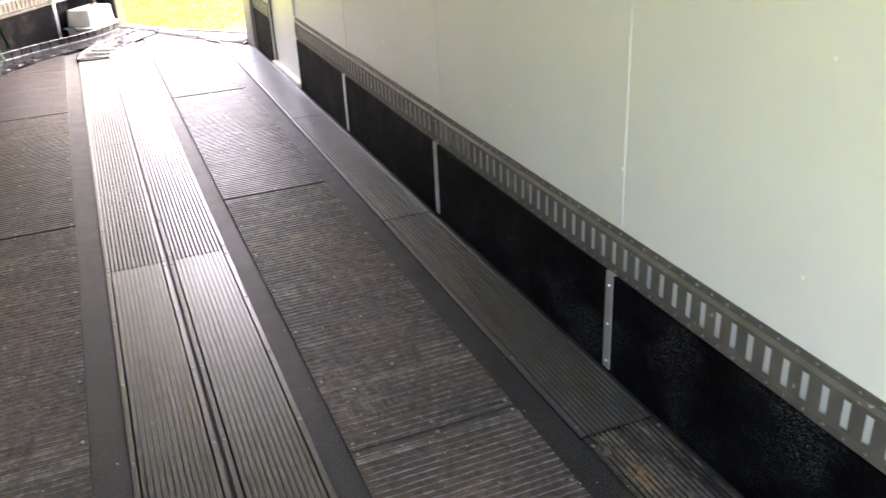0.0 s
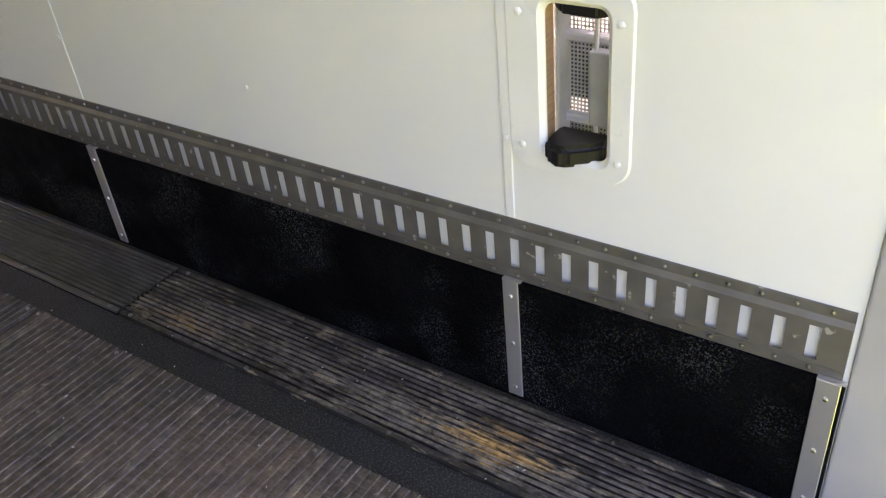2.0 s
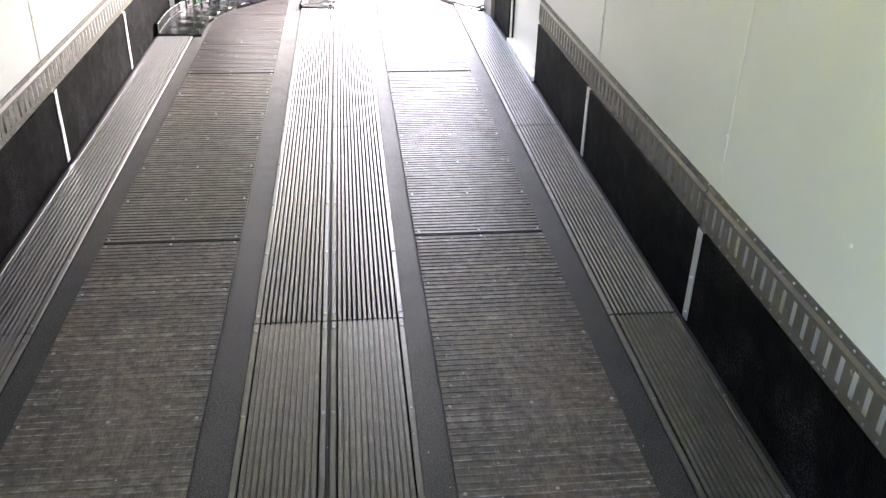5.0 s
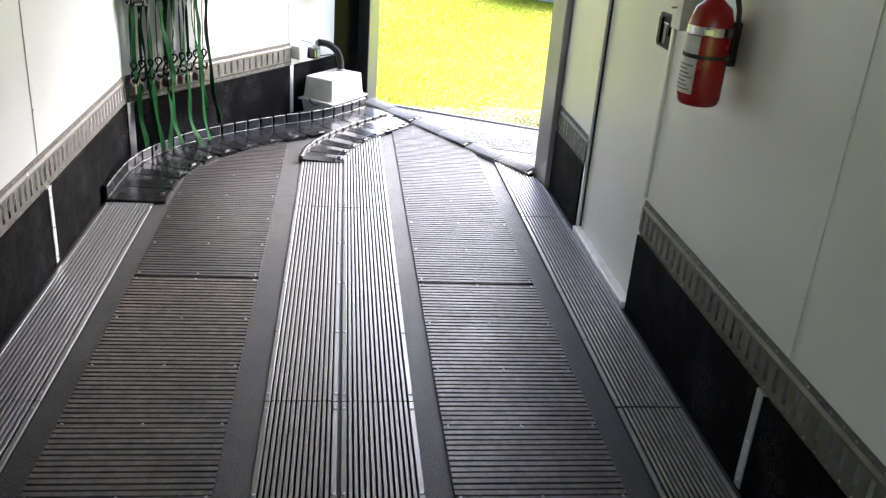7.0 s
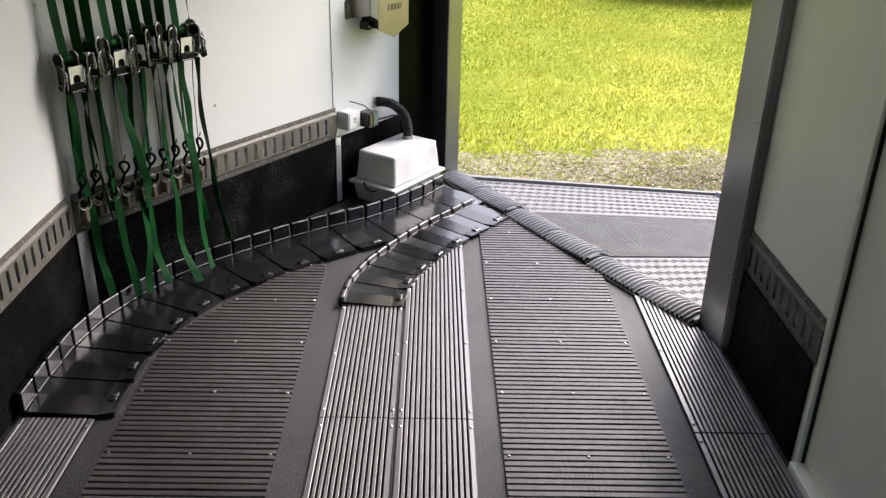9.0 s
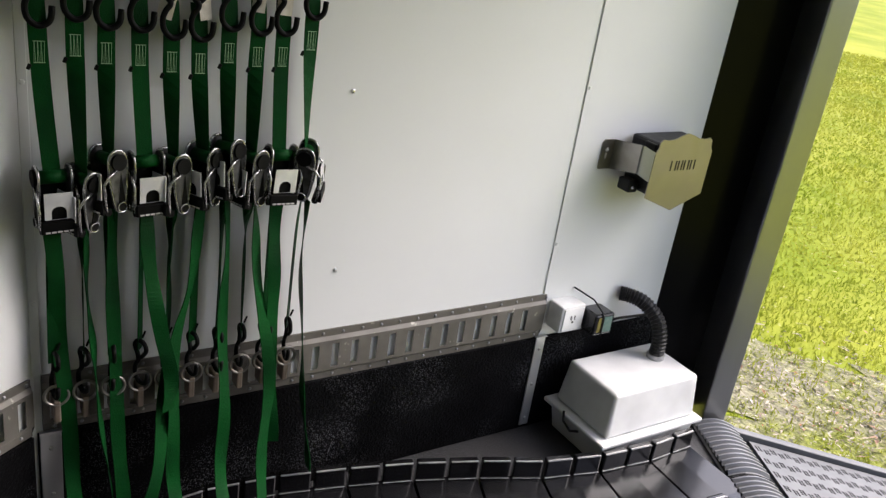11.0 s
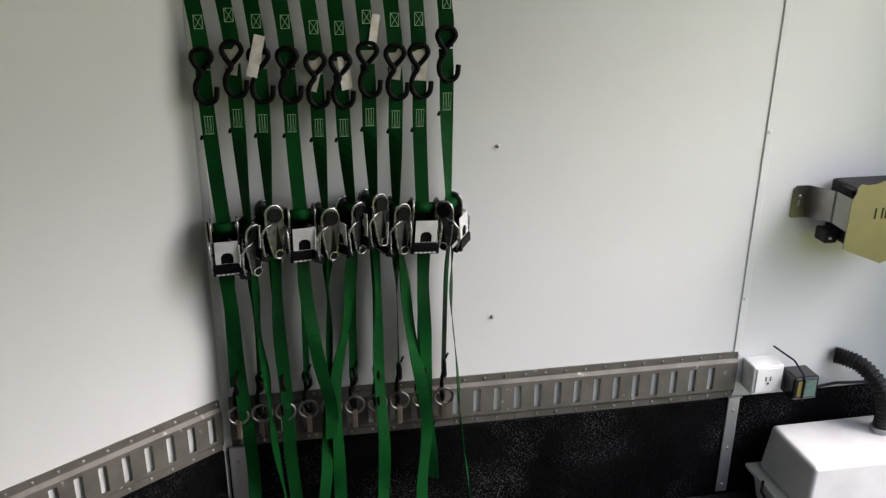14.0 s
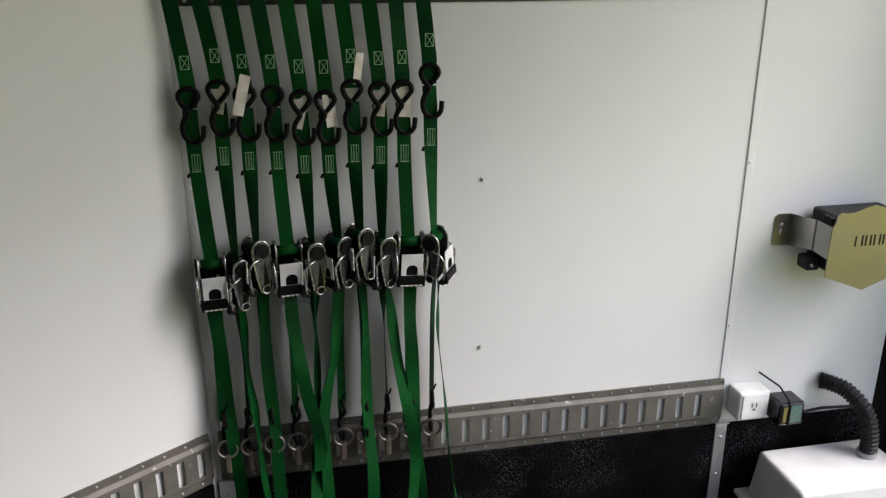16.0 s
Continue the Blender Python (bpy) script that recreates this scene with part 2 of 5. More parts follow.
FLEX_GREY = material("grey_black_plastic", (0.012, 0.012, 0.0125), 0.36, spec=0.4, colour2=(0.020, 0.020, 0.0195), scale=9, bump=0.1, bump_scale=60)
RUBBER = material("black_rubber", (0.006, 0.006, 0.006), 0.5, spec=0.35, scale=20, bump=0.1)
BLACK = material("black_board", (0.003, 0.003, 0.0033), 0.22, spec=0.08, scale=4, bump=0.03)
WEB = material("green_webbing", (0.0024, 0.050, 0.0078), 0.55, spec=0.09, colour2=(0.0012, 0.025, 0.005), scale=9, bump=0.5, bump_scale=420)
STITCH = material("pale_stitching", (0.30, 0.48, 0.27), 0.8, scale=90)
TAG = material("paper_tag", (0.72, 0.69, 0.62), 0.7, colour2=(0.52, 0.47, 0.38), scale=45)
HOOK = material("black_vinyl", (0.004, 0.004, 0.004), 0.5, spec=0.1, scale=30)
HINGE = material("grey_hinge_plastic", (0.085, 0.086, 0.089), 0.34, spec=0.6, colour2=(0.13, 0.13, 0.132), scale=9, bump=0.1, bump_scale=60)
BRIGHT = material("bright_plate", (0.80, 0.80, 0.80), 0.34, 0.35, (0.66, 0.66, 0.66), scale=30)
RIM_STEEL = material("bright_rolled_steel", (0.46, 0.458, 0.455), 0.26, 0.9, (0.28, 0.28, 0.275), scale=40, rough_var=0.08)
FLOOR_SCREW = material("worn_screw_steel", (0.36, 0.36, 0.36), 0.30, 1.0, (0.22, 0.22, 0.22), scale=90)
HOOD_WHITE = material("thin_white_plastic", (0.82, 0.82, 0.81), 0.5, scale=6)
LITTER = material("dry_litter", (0.30, 0.26, 0.20), 0.9, scale=14, spec=0.1)
lt = LITTER.node_tree
lg, lr = lt.nodes.new("ShaderNodeNewGeometry"), lt.nodes.new("ShaderNodeValToRGB")
lr.color_ramp.elements[0].color, lr.color_ramp.elements[1].color = (0.12, 0.105, 0.060, 1), (0.52, 0.48, 0.42, 1)
for pos, tint in ((0.35, (0.24, 0.215, 0.125, 1)), (0.55, (0.20, 0.22, 0.035, 1)), (0.62, (0.30, 0.255, 0.19, 1)), (0.90, (0.38, 0.33, 0.26, 1)), (0.93, (0.28, 0.10, 0.03, 1))):
    lr.color_ramp.elements.new(pos).color = tint
lt.links.new(lg.outputs["Random Per Island"], lr.inputs[0])
lt.links.new(lr.outputs[0], lt.nodes["Principled BSDF"].inputs["Base Color"])
CHROME = material("bright_steel", (0.62, 0.615, 0.61), 0.22, 1.0, (0.40, 0.395, 0.39), scale=30, rough_var=0.08)
SIDE_PLATE = material("dark_steel_plate", (0.040, 0.040, 0.041), 0.38, 0.4, (0.10, 0.10, 0.10), scale=60, spec=0.4, bump=0.5, bump_scale=45, distance=0.004)
STEEL = material("dull_steel", (0.36, 0.345, 0.32), 0.35, 1.0, (0.30, 0.28, 0.25), scale=30)
SCREW = material("screw_steel", (0.70, 0.70, 0.70), 0.28, 1.0, scale=60)
PLASTIC = material("milky_plastic", (0.62, 0.62, 0.61), 0.35, scale=8, bump=0.05, bump_scale=40)
OUTLET = material("outlet_white", (0.78, 0.78, 0.76), 0.4, scale=20)
PLATE = material("polished_plate", (0.36, 0.325, 0.26), 0.38, 1.0, (0.31, 0.285, 0.23), scale=6, bump=0.05)
RED = material("red_enamel", (0.33, 0.009, 0.012), 0.24, colour2=(0.25, 0.007, 0.009), scale=6)
LABEL = material("printed_label", (0.62, 0.60, 0.57), 0.5, scale=30)
PRINT = material("print_grey", (0.12, 0.11, 0.11), 0.6, scale=30)
GREY = material("grey_plastic", (0.30, 0.30, 0.29), 0.45, scale=20)
GREEN_LABEL = material("green_label", (0.05, 0.115, 0.095), 0.4, colour2=(0.11, 0.15, 0.13), scale=120)
YELLOW = material("yellow_tag", (0.20, 0.165, 0.03), 0.5, scale=30)
WOOD = material("raw_plywood", (0.30, 0.19, 0.10), 0.7, colour2=(0.20, 0.12, 0.06), scale=30, stretch=(1, 1, 6), bump=0.3)
GRASS = material("grass_blades", (0.180, 0.226, 0.014), 0.7, colour2=(0.290, 0.295, 0.036), scale=0.8, spec=0.1)
for thin_mat, share in ((GRASS, 0.6), (HOOD_WHITE, 0.35)):
    # thin things let light through
    gt = thin_mat.node_tree
    leaf_out, thin, blend = gt.nodes["Principled BSDF"], gt.nodes.new("ShaderNodeBsdfTranslucent"), gt.nodes.new("ShaderNodeMixShader")
    gt.links.new(leaf_out.inputs["Base Color"].links[0].from_socket, thin.inputs["Color"])
    blend.inputs[0].default_value = share
    gt.links.new(leaf_out.outputs[0], blend.inputs[1])
    gt.links.new(thin.outputs[0], blend.inputs[2])
    gt.links.new(blend.outputs[0], gt.nodes["Material Output"].inputs["Surface"])
LAWN = material("lawn_ground", (0.155, 0.192, 0.012), 0.9, colour2=(0.255, 0.262, 0.030), scale=0.9, detail=9, bump=0.12, bump_scale=60, spec=0.1, speck=(0.27, 0.265, 0.10), speck_scale=22, speck_low=0.64, distance=0.004)
DIRT = material("bare_soil", (0.250, 0.225, 0.165), 0.95, colour2=(0.170, 0.185, 0.035), scale=3.5, detail=9, bump=1.0, bump_scale=60, spec=0.1, grain=(30, 0.45, 1.3), speck=(0.34, 0.31, 0.25), speck_scale=45, speck_low=0.6, distance=0.01)

# ---------------------------------------------------------------- mesh helpers


def mesh_object(name, bm, mat, smooth=False):
    me = bpy.data.meshes.new(name)
    bm.to_mesh(me)
    bm.free()
    me.materials.append(mat)
    if smooth:
        for p in me.polygons:
            p.use_smooth = True
    return new(name, me)


def part(name, bm, mat, parent, label="", smooth=False):
    ob = mesh_object(name, bm, mat, smooth)
    ob.parent = parent
    if name in ("screw_set", "rivet_row", "hole_marks", "stitching"):
        tagged(ob, kind="stuff")
    if label:
        tagged(ob, label)
    return ob


def thing(name, label, category, m=None, group="", kind=""):
    ob = new(name)
    ob.empty_display_size = 0.05
    if m is not None:
        ob.matrix_world = m
    return tagged(ob, label, category, group, kind)


def quad(bm, *pts):
    bm.faces.new([bm.verts.new(p) for p in pts])


def box(bm, x0, y0, z0, x1, y1, z1, bevel=0.0, m=None, segs=2):
    vs = [bm.verts.new((x, y, z)) for x in (x0, x1) for y in (y0, y1) for z in (z0, z1)]
    fs = [bm.faces.new([vs[i] for i in f]) for f in ((0, 1, 3, 2), (4, 6, 7, 5), (0, 4, 5, 1), (2, 3, 7, 6), (0, 2, 6, 4), (1, 5, 7, 3))]
    if bevel:
        es = list({e for f in fs for e in f.edges})
        r = bmesh.ops.bevel(bm, geom=es, offset=bevel, segments=segs, affect="EDGES", profile=0.5)
        vs = list({v for f in r["faces"] for v in f.verts} | {v for v in vs if v.is_valid})
    if m is not None:
        for v in vs:
            if v.is_valid:
                v.co = m @ v.co
    return bm


def cyl(bm, p, q, r, segs=12, r2=None):
    p, q = Vector(p), Vector(q)
    m = Matrix.Translation((p + q) / 2) @ (q - p).to_track_quat("Z", "Y").to_matrix().to_4x4()
    bmesh.ops.create_cone(bm, cap_ends=True, segments=segs, radius1=r, radius2=r if r2 is None else r2, depth=(q - p).length, matrix=m)
    return bm


def tube(bm, pts, r, segs=8, closed=False):
    """A round bar along a line of points; r may be one radius or one for each point."""
    pts = [Vector(p) for p in pts]
    n = len(pts)
    rings, side = [], None
    for i, p in enumerate(pts):
        a = pts[(i - 1) % n] if closed or i else p
        b = pts[(i + 1) % n] if closed or i < n - 1 else p
        d = (b - a).normalized()
        if side is None:
            side = d.orthogonal().normalized()
        side = (side - d * side.dot(d)).normalized()
        up = d.cross(side)
        rr = r[i] if isinstance(r, (list, tuple)) else r
        rings.append([bm.verts.new(p + rr * (math.cos(k) * side + math.sin(k) * up)) for k in [2 * math.pi * j / segs for j in range(segs)]])
    for i in range(n if closed else n - 1):
        a, b = rings[i], rings[(i + 1) % n]
        for j in range(segs):
            bm.faces.new((a[j], a[(j + 1) % segs], b[(j + 1) % segs], b[j]))
    if not closed:
        bm.faces.new(list(reversed(rings[0])))
        bm.faces.new(rings[-1])
    return bm


def prism(bm, poly, z0, z1):
    lo = [bm.verts.new((x, y, z0)) for x, y in poly]
    hi = [bm.verts.new((x, y, z1)) for x, y in poly]
    bm.faces.new(list(reversed(lo)))
    bm.faces.new(hi)
    n = len(poly)
    for i in range(n):
        bm.faces.new((lo[i], lo[(i + 1) % n], hi[(i + 1) % n], hi[i]))
    return bm


def panel(bm, x0, x1, z0, z1, y0, y1, holes=()):
    """An upright slab from x0 to x1, its face at y0 and its back at y1, with square holes (x0, x1, z0, z1) cut through."""
    xs = sorted({x0, x1, *[v for h in holes for v in h[:2] if x0 < v < x1]})
    zs = sorted({z0, z1, *[v for h in holes for v in h[2:] if z0 < v < z1]})
    solid = {}
    for i in range(len(xs) - 1):
        for k in range(len(zs) - 1):
            cx, cz = (xs[i] + xs[i + 1]) / 2, (zs[k] + zs[k + 1]) / 2
            solid[i, k] = not any(h[0] < cx < h[1] and h[2] < cz < h[3] for h in holes)
    verts = {}

    def vert(i, k, y):
        if (i, k, y) not in verts:
            verts[i, k, y] = bm.verts.new((xs[i], y, zs[k]))
        return verts[i, k, y]

    for (i, k), s in solid.items():
        if not s:
            continue
        bm.faces.new((vert(i, k, y0), vert(i + 1, k, y0), vert(i + 1, k + 1, y0), vert(i, k + 1, y0)))
        bm.faces.new((vert(i, k, y1), vert(i, k + 1, y1), vert(i + 1, k + 1, y1), vert(i + 1, k, y1)))
        for di, dk, a, b in ((-1, 0, (i, k), (i, k + 1)), (1, 0, (i + 1, k + 1), (i + 1, k)), (0, -1, (i + 1, k), (i, k)), (0, 1, (i, k + 1), (i + 1, k + 1))):
            if not solid.get((i + di, k + dk)):
                bm.faces.new((vert(*a, y0), vert(*b, y0), vert(*b, y1), vert(*a, y1)))
    return bm


def dome(bm, x, y, z, r=0.004, h=0.0025, axis="z"):
    """The low round head of a screw or rivet."""
    rings = []
    for rr, hh in ((r, 0.0), (r * 0.85, h * 0.7), (r * 0.4, h)):
        ring = []
        for j in range(6):
            c, s = rr * math.cos(j * math.pi / 3), rr * math.sin(j * math.pi / 3)
            ring.append(bm.verts.new((x + c, y + s, z + hh) if axis == "z" else (x + c, y - hh, z + s)))
        rings.append(ring)
    for a, b in zip(rings, rings[1:]):
        for j in range(6):
            f = (a[j], a[(j + 1) % 6], b[(j + 1) % 6], b[j])
            bm.faces.new(f)
    bm.faces.new(rings[-1])
    return bm


# ---------------------------------------------------------------- plan
XL = -2.085                       # the left wall; the right wall stands at x = 0
YC = 6.68                         # where the left wall meets the nose
NOSE = math.atan2(0.82604, 0.56361)
DX, DY = math.cos(NOSE), math.sin(NOSE)
HIGH = 2.06                       # the ceiling
KICK_TOP, RAIL_LOW, RAIL_TOP = 0.2993, 0.300, 0.432
JL, JR = Vector((-0.887, 8.083)), Vector((-0.055, 6.680))   # the feet of the nose door's posts
GROUND = -0.46
RIGHT = pose(0, 0, 0, 0, 0, -90)          # local x runs to the rear, y into the wall
LEFT = pose(XL, 0, 0, 0, 0, 90)           # local x runs to the front
NOSE_M = pose(XL, YC, 0, 0, 0, math.degrees(NOSE))
PITCH = 0.0508


def nose_point(u, off, z):
    return Vector((XL + DX * u + DY * off, YC + DY * u - DX * off, z))


def wall(name, m, x0, x1, z0=0.0, z1=HIGH, holes=(), label=""):
    ob = mesh_object(name, panel(bmesh.new(), x0, x1, z0, z1, 0.0, 0.04, holes), WHITE)
    ob.matrix_world = m
    return tagged(ob, label or "white glossy wall panels inside a cargo trailer", "wall", kind="structure")


def cargo_rail(parent, x0, x1, z=RAIL_LOW, mat=RAIL, first=0.03, label="galvanised slotted cargo rail"):
    """A hat-shaped tie-down rail with upright slots, along the wall's local x."""
    bm = bmesh.new()
    h = RAIL_TOP - RAIL_LOW
    levels = [(0.0, -0.003), (0.018, -0.003), (0.025, -0.010), (h - 0.034, -0.010), (h - 0.027, -0.010), (h - 0.018, -0.004), (h, -0.004)]
    for (a, ya), (b, yb) in zip(levels[:2] + levels[4:-1], levels[1:3] + levels[5:]):
        quad(bm, (x0, ya, z + a), (x1, ya, z + a), (x1, yb, z + b), (x0, yb, z + b))
    for zz, y in ((z, -0.003), (z + h, -0.004)):
        quad(bm, (x0, 0, zz), (x1, 0, zz), (x1, y, zz), (x0, y, zz))
    slots, s = [], x0 + first
    while s + 0.02 < x1:
        slots.append((s - 0.009, s + 0.009, z + 0.033, z + h - 0.037))
        s += PITCH
    panel(bm, x0, x1, z + 0.025, z + h - 0.027, -0.010, -0.0085, slots)
    for x in (x0, x1):
        quad(bm, (x, 0, z), (x, 0, z + h), (x, -0.010, z + h - 0.03), (x, -0.010, z + 0.025))
    rail = part("cargo_rail", bm, mat, parent, label)
    bm = bmesh.new()
    s = x0 + first
    while s < x1:
        dome(bm, s, -0.003, z + 0.010, 0.0042, 0.003, "y")
        dome(bm, s + 0.018, -0.004, z + h - 0.009, 0.0042, 0.003, "y")
        s += PITCH
    part("rivet_row", bm, FLOOR_SCREW, rail)
    return rail


def kick_panel(parent, x0, x1):
    return part("kick_panel", box(bmesh.new(), x0 + 0.001, -0.009, 0.0, x1 - 0.001, -0.0005, KICK_TOP, 0.0015, segs=1), KICK, parent, "pebbled black kick panel")


def kick_strip(parent, x, w=0.032):
    """A flat aluminium bar over the joint of two kick panels, turned over at the top, with three screws."""
    bm = box(bmesh.new(), x - w / 2, -0.0135, 0.012, x + w / 2, -0.0095, KICK_TOP + 0.001, 0.001, segs=1)
    box(bm, x - w / 2, -0.0135, KICK_TOP + 0.0015, x + w / 2 + 0.006, -0.004, KICK_TOP + 0.0035)
    strip = part("joint_strip", bm, ALU, parent, "brushed aluminium joint strip")
    bm = bmesh.new()
    for z in (0.035, 0.15, 0.265):
        dome(bm, x, -0.0135, z, 0.005, 0.003, "y")
    part("screw_set", bm, SCREW, strip)


def wall_seam(parent, x, z0=RAIL_TOP, z1=HIGH):
    bm = box(bmesh.new(), x - 0.009, -0.0032, z0 + 0.002, x + 0.009, -0.0005, z1 - 0.01, 0.0015, segs=1)
    seam = part("seam_trim", bm, WHITE, parent, "white seam moulding")
    bm = bmesh.new()
    z = z0 + 0.16
    while z < z1:
        dome(bm, x, -0.0032, z, 0.0055, 0.003, "y")
        z += 0.42
    part("rivet_row", bm, WHITE_TRIM, seam)


def wall_rivets(parent, places, mat=WHITE_TRIM):
    bm = bmesh.new()
    for x, z in places:
        dome(bm, x, -0.0003, z, 0.006, 0.0035, "y")
    part("rivet_row", bm, mat, parent)


# ---------------------------------------------------------------- shell
right = wall("wall_right", RIGHT, -5.21, 0.03, holes=[(-0.51, -0.36, 0.570, 0.835)], label="white glossy right wall with a vent near the rear")
cargo_rail(right, -3.0, 0.022, first=0.0256)
cargo_rail(right, -5.2, -3.006, first=0.028)
joints = [-0.548, -1.767, -2.986, -4.205]
for a, b in zip([0.03] + joints, joints + [-5.21]):
    kick_panel(right, b, a)
for x in joints + [0.0]:
    kick_strip(right, x if x else 0.006, 0.032 if x else 0.036)
for x in (-0.545, -1.745, -2.955, -4.145):
    wall_seam(right, x)
wall_rivets(right, [(-1.147, 0.571), (-1.147, 0.98), (-2.35, 0.6), (-2.35, 1.0), (-3.55, 0.58), (-4.75, 0.6), (-3.55, 1.0)])

right_front = wall("wall_right_front", RIGHT, -6.56, -5.955, label="short white wall between side door and nose door post")
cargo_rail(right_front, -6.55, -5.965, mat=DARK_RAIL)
kick_panel(right_front, -6.555, -5.985)
right_over = wall("wall_right_over_door", RIGHT, -5.955, -5.21, 1.92, HIGH, label="white wall strip over the side door")

left = wall("wall_left", LEFT, -0.02, YC, label="white glossy left wall of the trailer")
cargo_rail(left, -0.012, 3.0, first=0.02)
cargo_rail(left, 3.006, YC - 0.012, first=0.028)
joints = [0.61, 1.83, 3.05, 4.269, 5.488]
for a, b in zip([-0.02] + joints, joints + [YC - 0.012]):
    kick_panel(left, a, b)
for x in joints:
    kick_strip(left, x)
for x in (0.6, 1.82, 3.03, 4.221, 5.45):
    wall_seam(left, x)

nose = wall("wall_nose", NOSE_M, 0.0, 1.725, label="white nose wall hung with green ratchet straps")
cargo_rail(nose, 0.012, 1.272, first=0.022)
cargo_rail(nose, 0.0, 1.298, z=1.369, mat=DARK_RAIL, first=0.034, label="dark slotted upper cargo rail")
kick_panel(nose, 0.0, 1.272)
kick_panel(nose, 1.272, 1.725)
kick_strip(nose, 1.275)
kick_strip(nose, 0.024, 0.04)
wall_seam(nose, 1.269, 0.42)
wall_seam(nose, 0.006, 0.43)
wall_rivets(nose, [(0.626, 0.583), (0.626, 0.993)], SCREW)

floor = mesh_object("floor", prism(bmesh.new(), [(XL, -0.19), (0.0, -0.19), (0.0, 6.62), (JR.x, JR.y), (JL.x, JL.y), (-1.06, 8.2), (XL, YC)], GROUND + 0.004, 0.0), DECK)
tagged(floor, "black textured trailer floor deck", "floor", kind="structure")
ceiling = mesh_object("ceiling", prism(bmesh.new(), [(XL - 0.04, -0.19), (0.04, -0.19), (0.04, 6.66), (-0.87, 8.2), (-1.06, 8.26), (XL - 0.04, YC)], HIGH, HIGH + 0.04), CEILING)
tagged(ceiling, "plain white trailer ceiling", "ceiling", kind="structure")

# rear frame
for n, x in (("rear_post", 0.0), ("rear_post", XL - 0.06)):
    bm = box(bmesh.new(), x - 0.006, -0.19, -0.08, x + 0.066, -0.031 if x == 0 else -0.022, HIGH, 0.004)
    post = mesh_object(n, bm, POST)
    tagged(post, "pale metal rear door post of the trailer", "post", kind="structure")

# ---------------------------------------------------------------- nose door posts and side door
E1 = (JR - JL).normalized()
OUT = Vector((-E1.y, E1.x))
RAMP_A = math.degrees(math.atan2(E1.y, E1.x))
DOOR_M = pose(JL.x, JL.y, 0, 0, 0, RAMP_A)      # local x along the nose door's sill, y outwards
SILL = (JR - JL).length

a = nose_point(1.725, 0, 0)
b = JL - E1 * 0.135
bm = prism(bmesh.new(), [(a.x, a.y), (b.x, b.y), (b.x + 0.02, b.y + 0.05), (a.x - 0.02, a.y + 0.05)], -0.02, HIGH)
tagged(mesh_object("nose_post_cover", bm, BLACK), "glossy black cover at the trailer's nose", "trim", kind="structure")
bm = box(bmesh.new(), -0.133, -0.004, -0.02, 0.0, 0.07, HIGH, 0.004)
post = mesh_object("door_post", bm, STEEL_POST)
post.matrix_world = DOOR_M
tagged(post, "brushed aluminium post of the nose door", "post", kind="structure")
bm = prism(bmesh.new(), [(-0.004, 6.505), (-0.03, 6.52), (JR.x, JR.y), (JR.x + 0.05, JR.y + 0.10), (0.06, 6.80), (0.06, 6.562), (-0.004, 6.562)], -0.02, HIGH)
bmesh.ops.bevel(bm, geom=[e for e in bm.edges if abs(e.verts[0].co.z - e.verts[1].co.z) > 1], offset=0.004, segments=2, affect="EDGES")
post = mesh_object("door_post", bm, STEEL_POST)
tagged(post, "wide aluminium post between nose door and side wall", "post", kind="structure")
bm = bmesh.new()
for z in (0.12, 0.27, 0.75, 1.2):
    dome(bm, 0, 0, z, 0.006, 0.004, "y")
for v in bm.verts:
    v.co = Vector((-0.034 + v.co.y * 0.9, 6.545 + v.co.x, v.co.z))
part("screw_set", bm, SCREW, post)

door = thing("door_1", "closed white side door with a black latch and an aluminium edge", "door", kind="structure")
part("leaf", box(bmesh.new(), 0.012, 5.218, 0.03, 0.05, 5.950, 1.915, 0.004), WHITE, door)
part("sill", box(bmesh.new(), -0.024, 5.214, 0.0, 0.055, 5.952, 0.030, 0.004), SILL_WHITE, door, "white painted door sill")
bm = box(bmesh.new(), -0.012, 5.196, KICK_TOP + 0.14, 0.012, 5.216, 1.93, 0.005)
part("frame", bm, ALU, door, "scuffed aluminium door edge")
bm = box(bmesh.new(), -0.006, 5.948, 0.02, 0.012, 5.968, 1.93, 0.003)
part("frame", bm, WHITE_TRIM, door, "pale door edge strip")
part("seal", box(bmesh.new(), 0.004, 5.942, 0.03, 0.013, 5.947, 1.9), RUBBER, door, "black rubber door seal")
latch = part("latch", box(bmesh.new(), -0.004, 5.215, 0.938, 0.0115, 5.355, 1.047, 0.004), HOOK, door, "black paddle latch in a recess")
part("recess", box(bmesh.new(), -0.0055, 5.276, 0.955, -0.0045, 5.298, 1.015), GREY, latch, "pale gap behind the paddle")
part("paddle", box(bmesh.new(), -0.012, 5.312, 0.950, -0.0045, 5.340, 1.035, 0.003), HOOK, latch)
part("bolt", box(bmesh.new(), -0.012, 5.236, 0.985, -0.0045, 5.262, 1.012, 0.003), HOOK, latch)
part("bolt", box(bmesh.new(), -0.012, 5.248, 1.018, -0.0045, 5.292, 1.024, 0.002), CHROME, latch, "bright latch bar")

# ---------------------------------------------------------------- floor coverings


def sill_y(x, back=0.03):
    """Where the nose door's sill cuts a line along the trailer at x."""
    return JR.y + (x - JR.x) * (JL.y - JR.y) / (JL.x - JR.x) - back


def skirt(bm, edge):
    """Closes the end of a ribbed sheet, from its profile down to the floor."""
    foot = [bm.verts.new((v.co.x, v.co.y, 0.0)) for v in edge]
    for i in range(len(edge) - 1):
        bm.faces.new((edge[i], edge[i + 1], foot[i + 1], foot[i]))


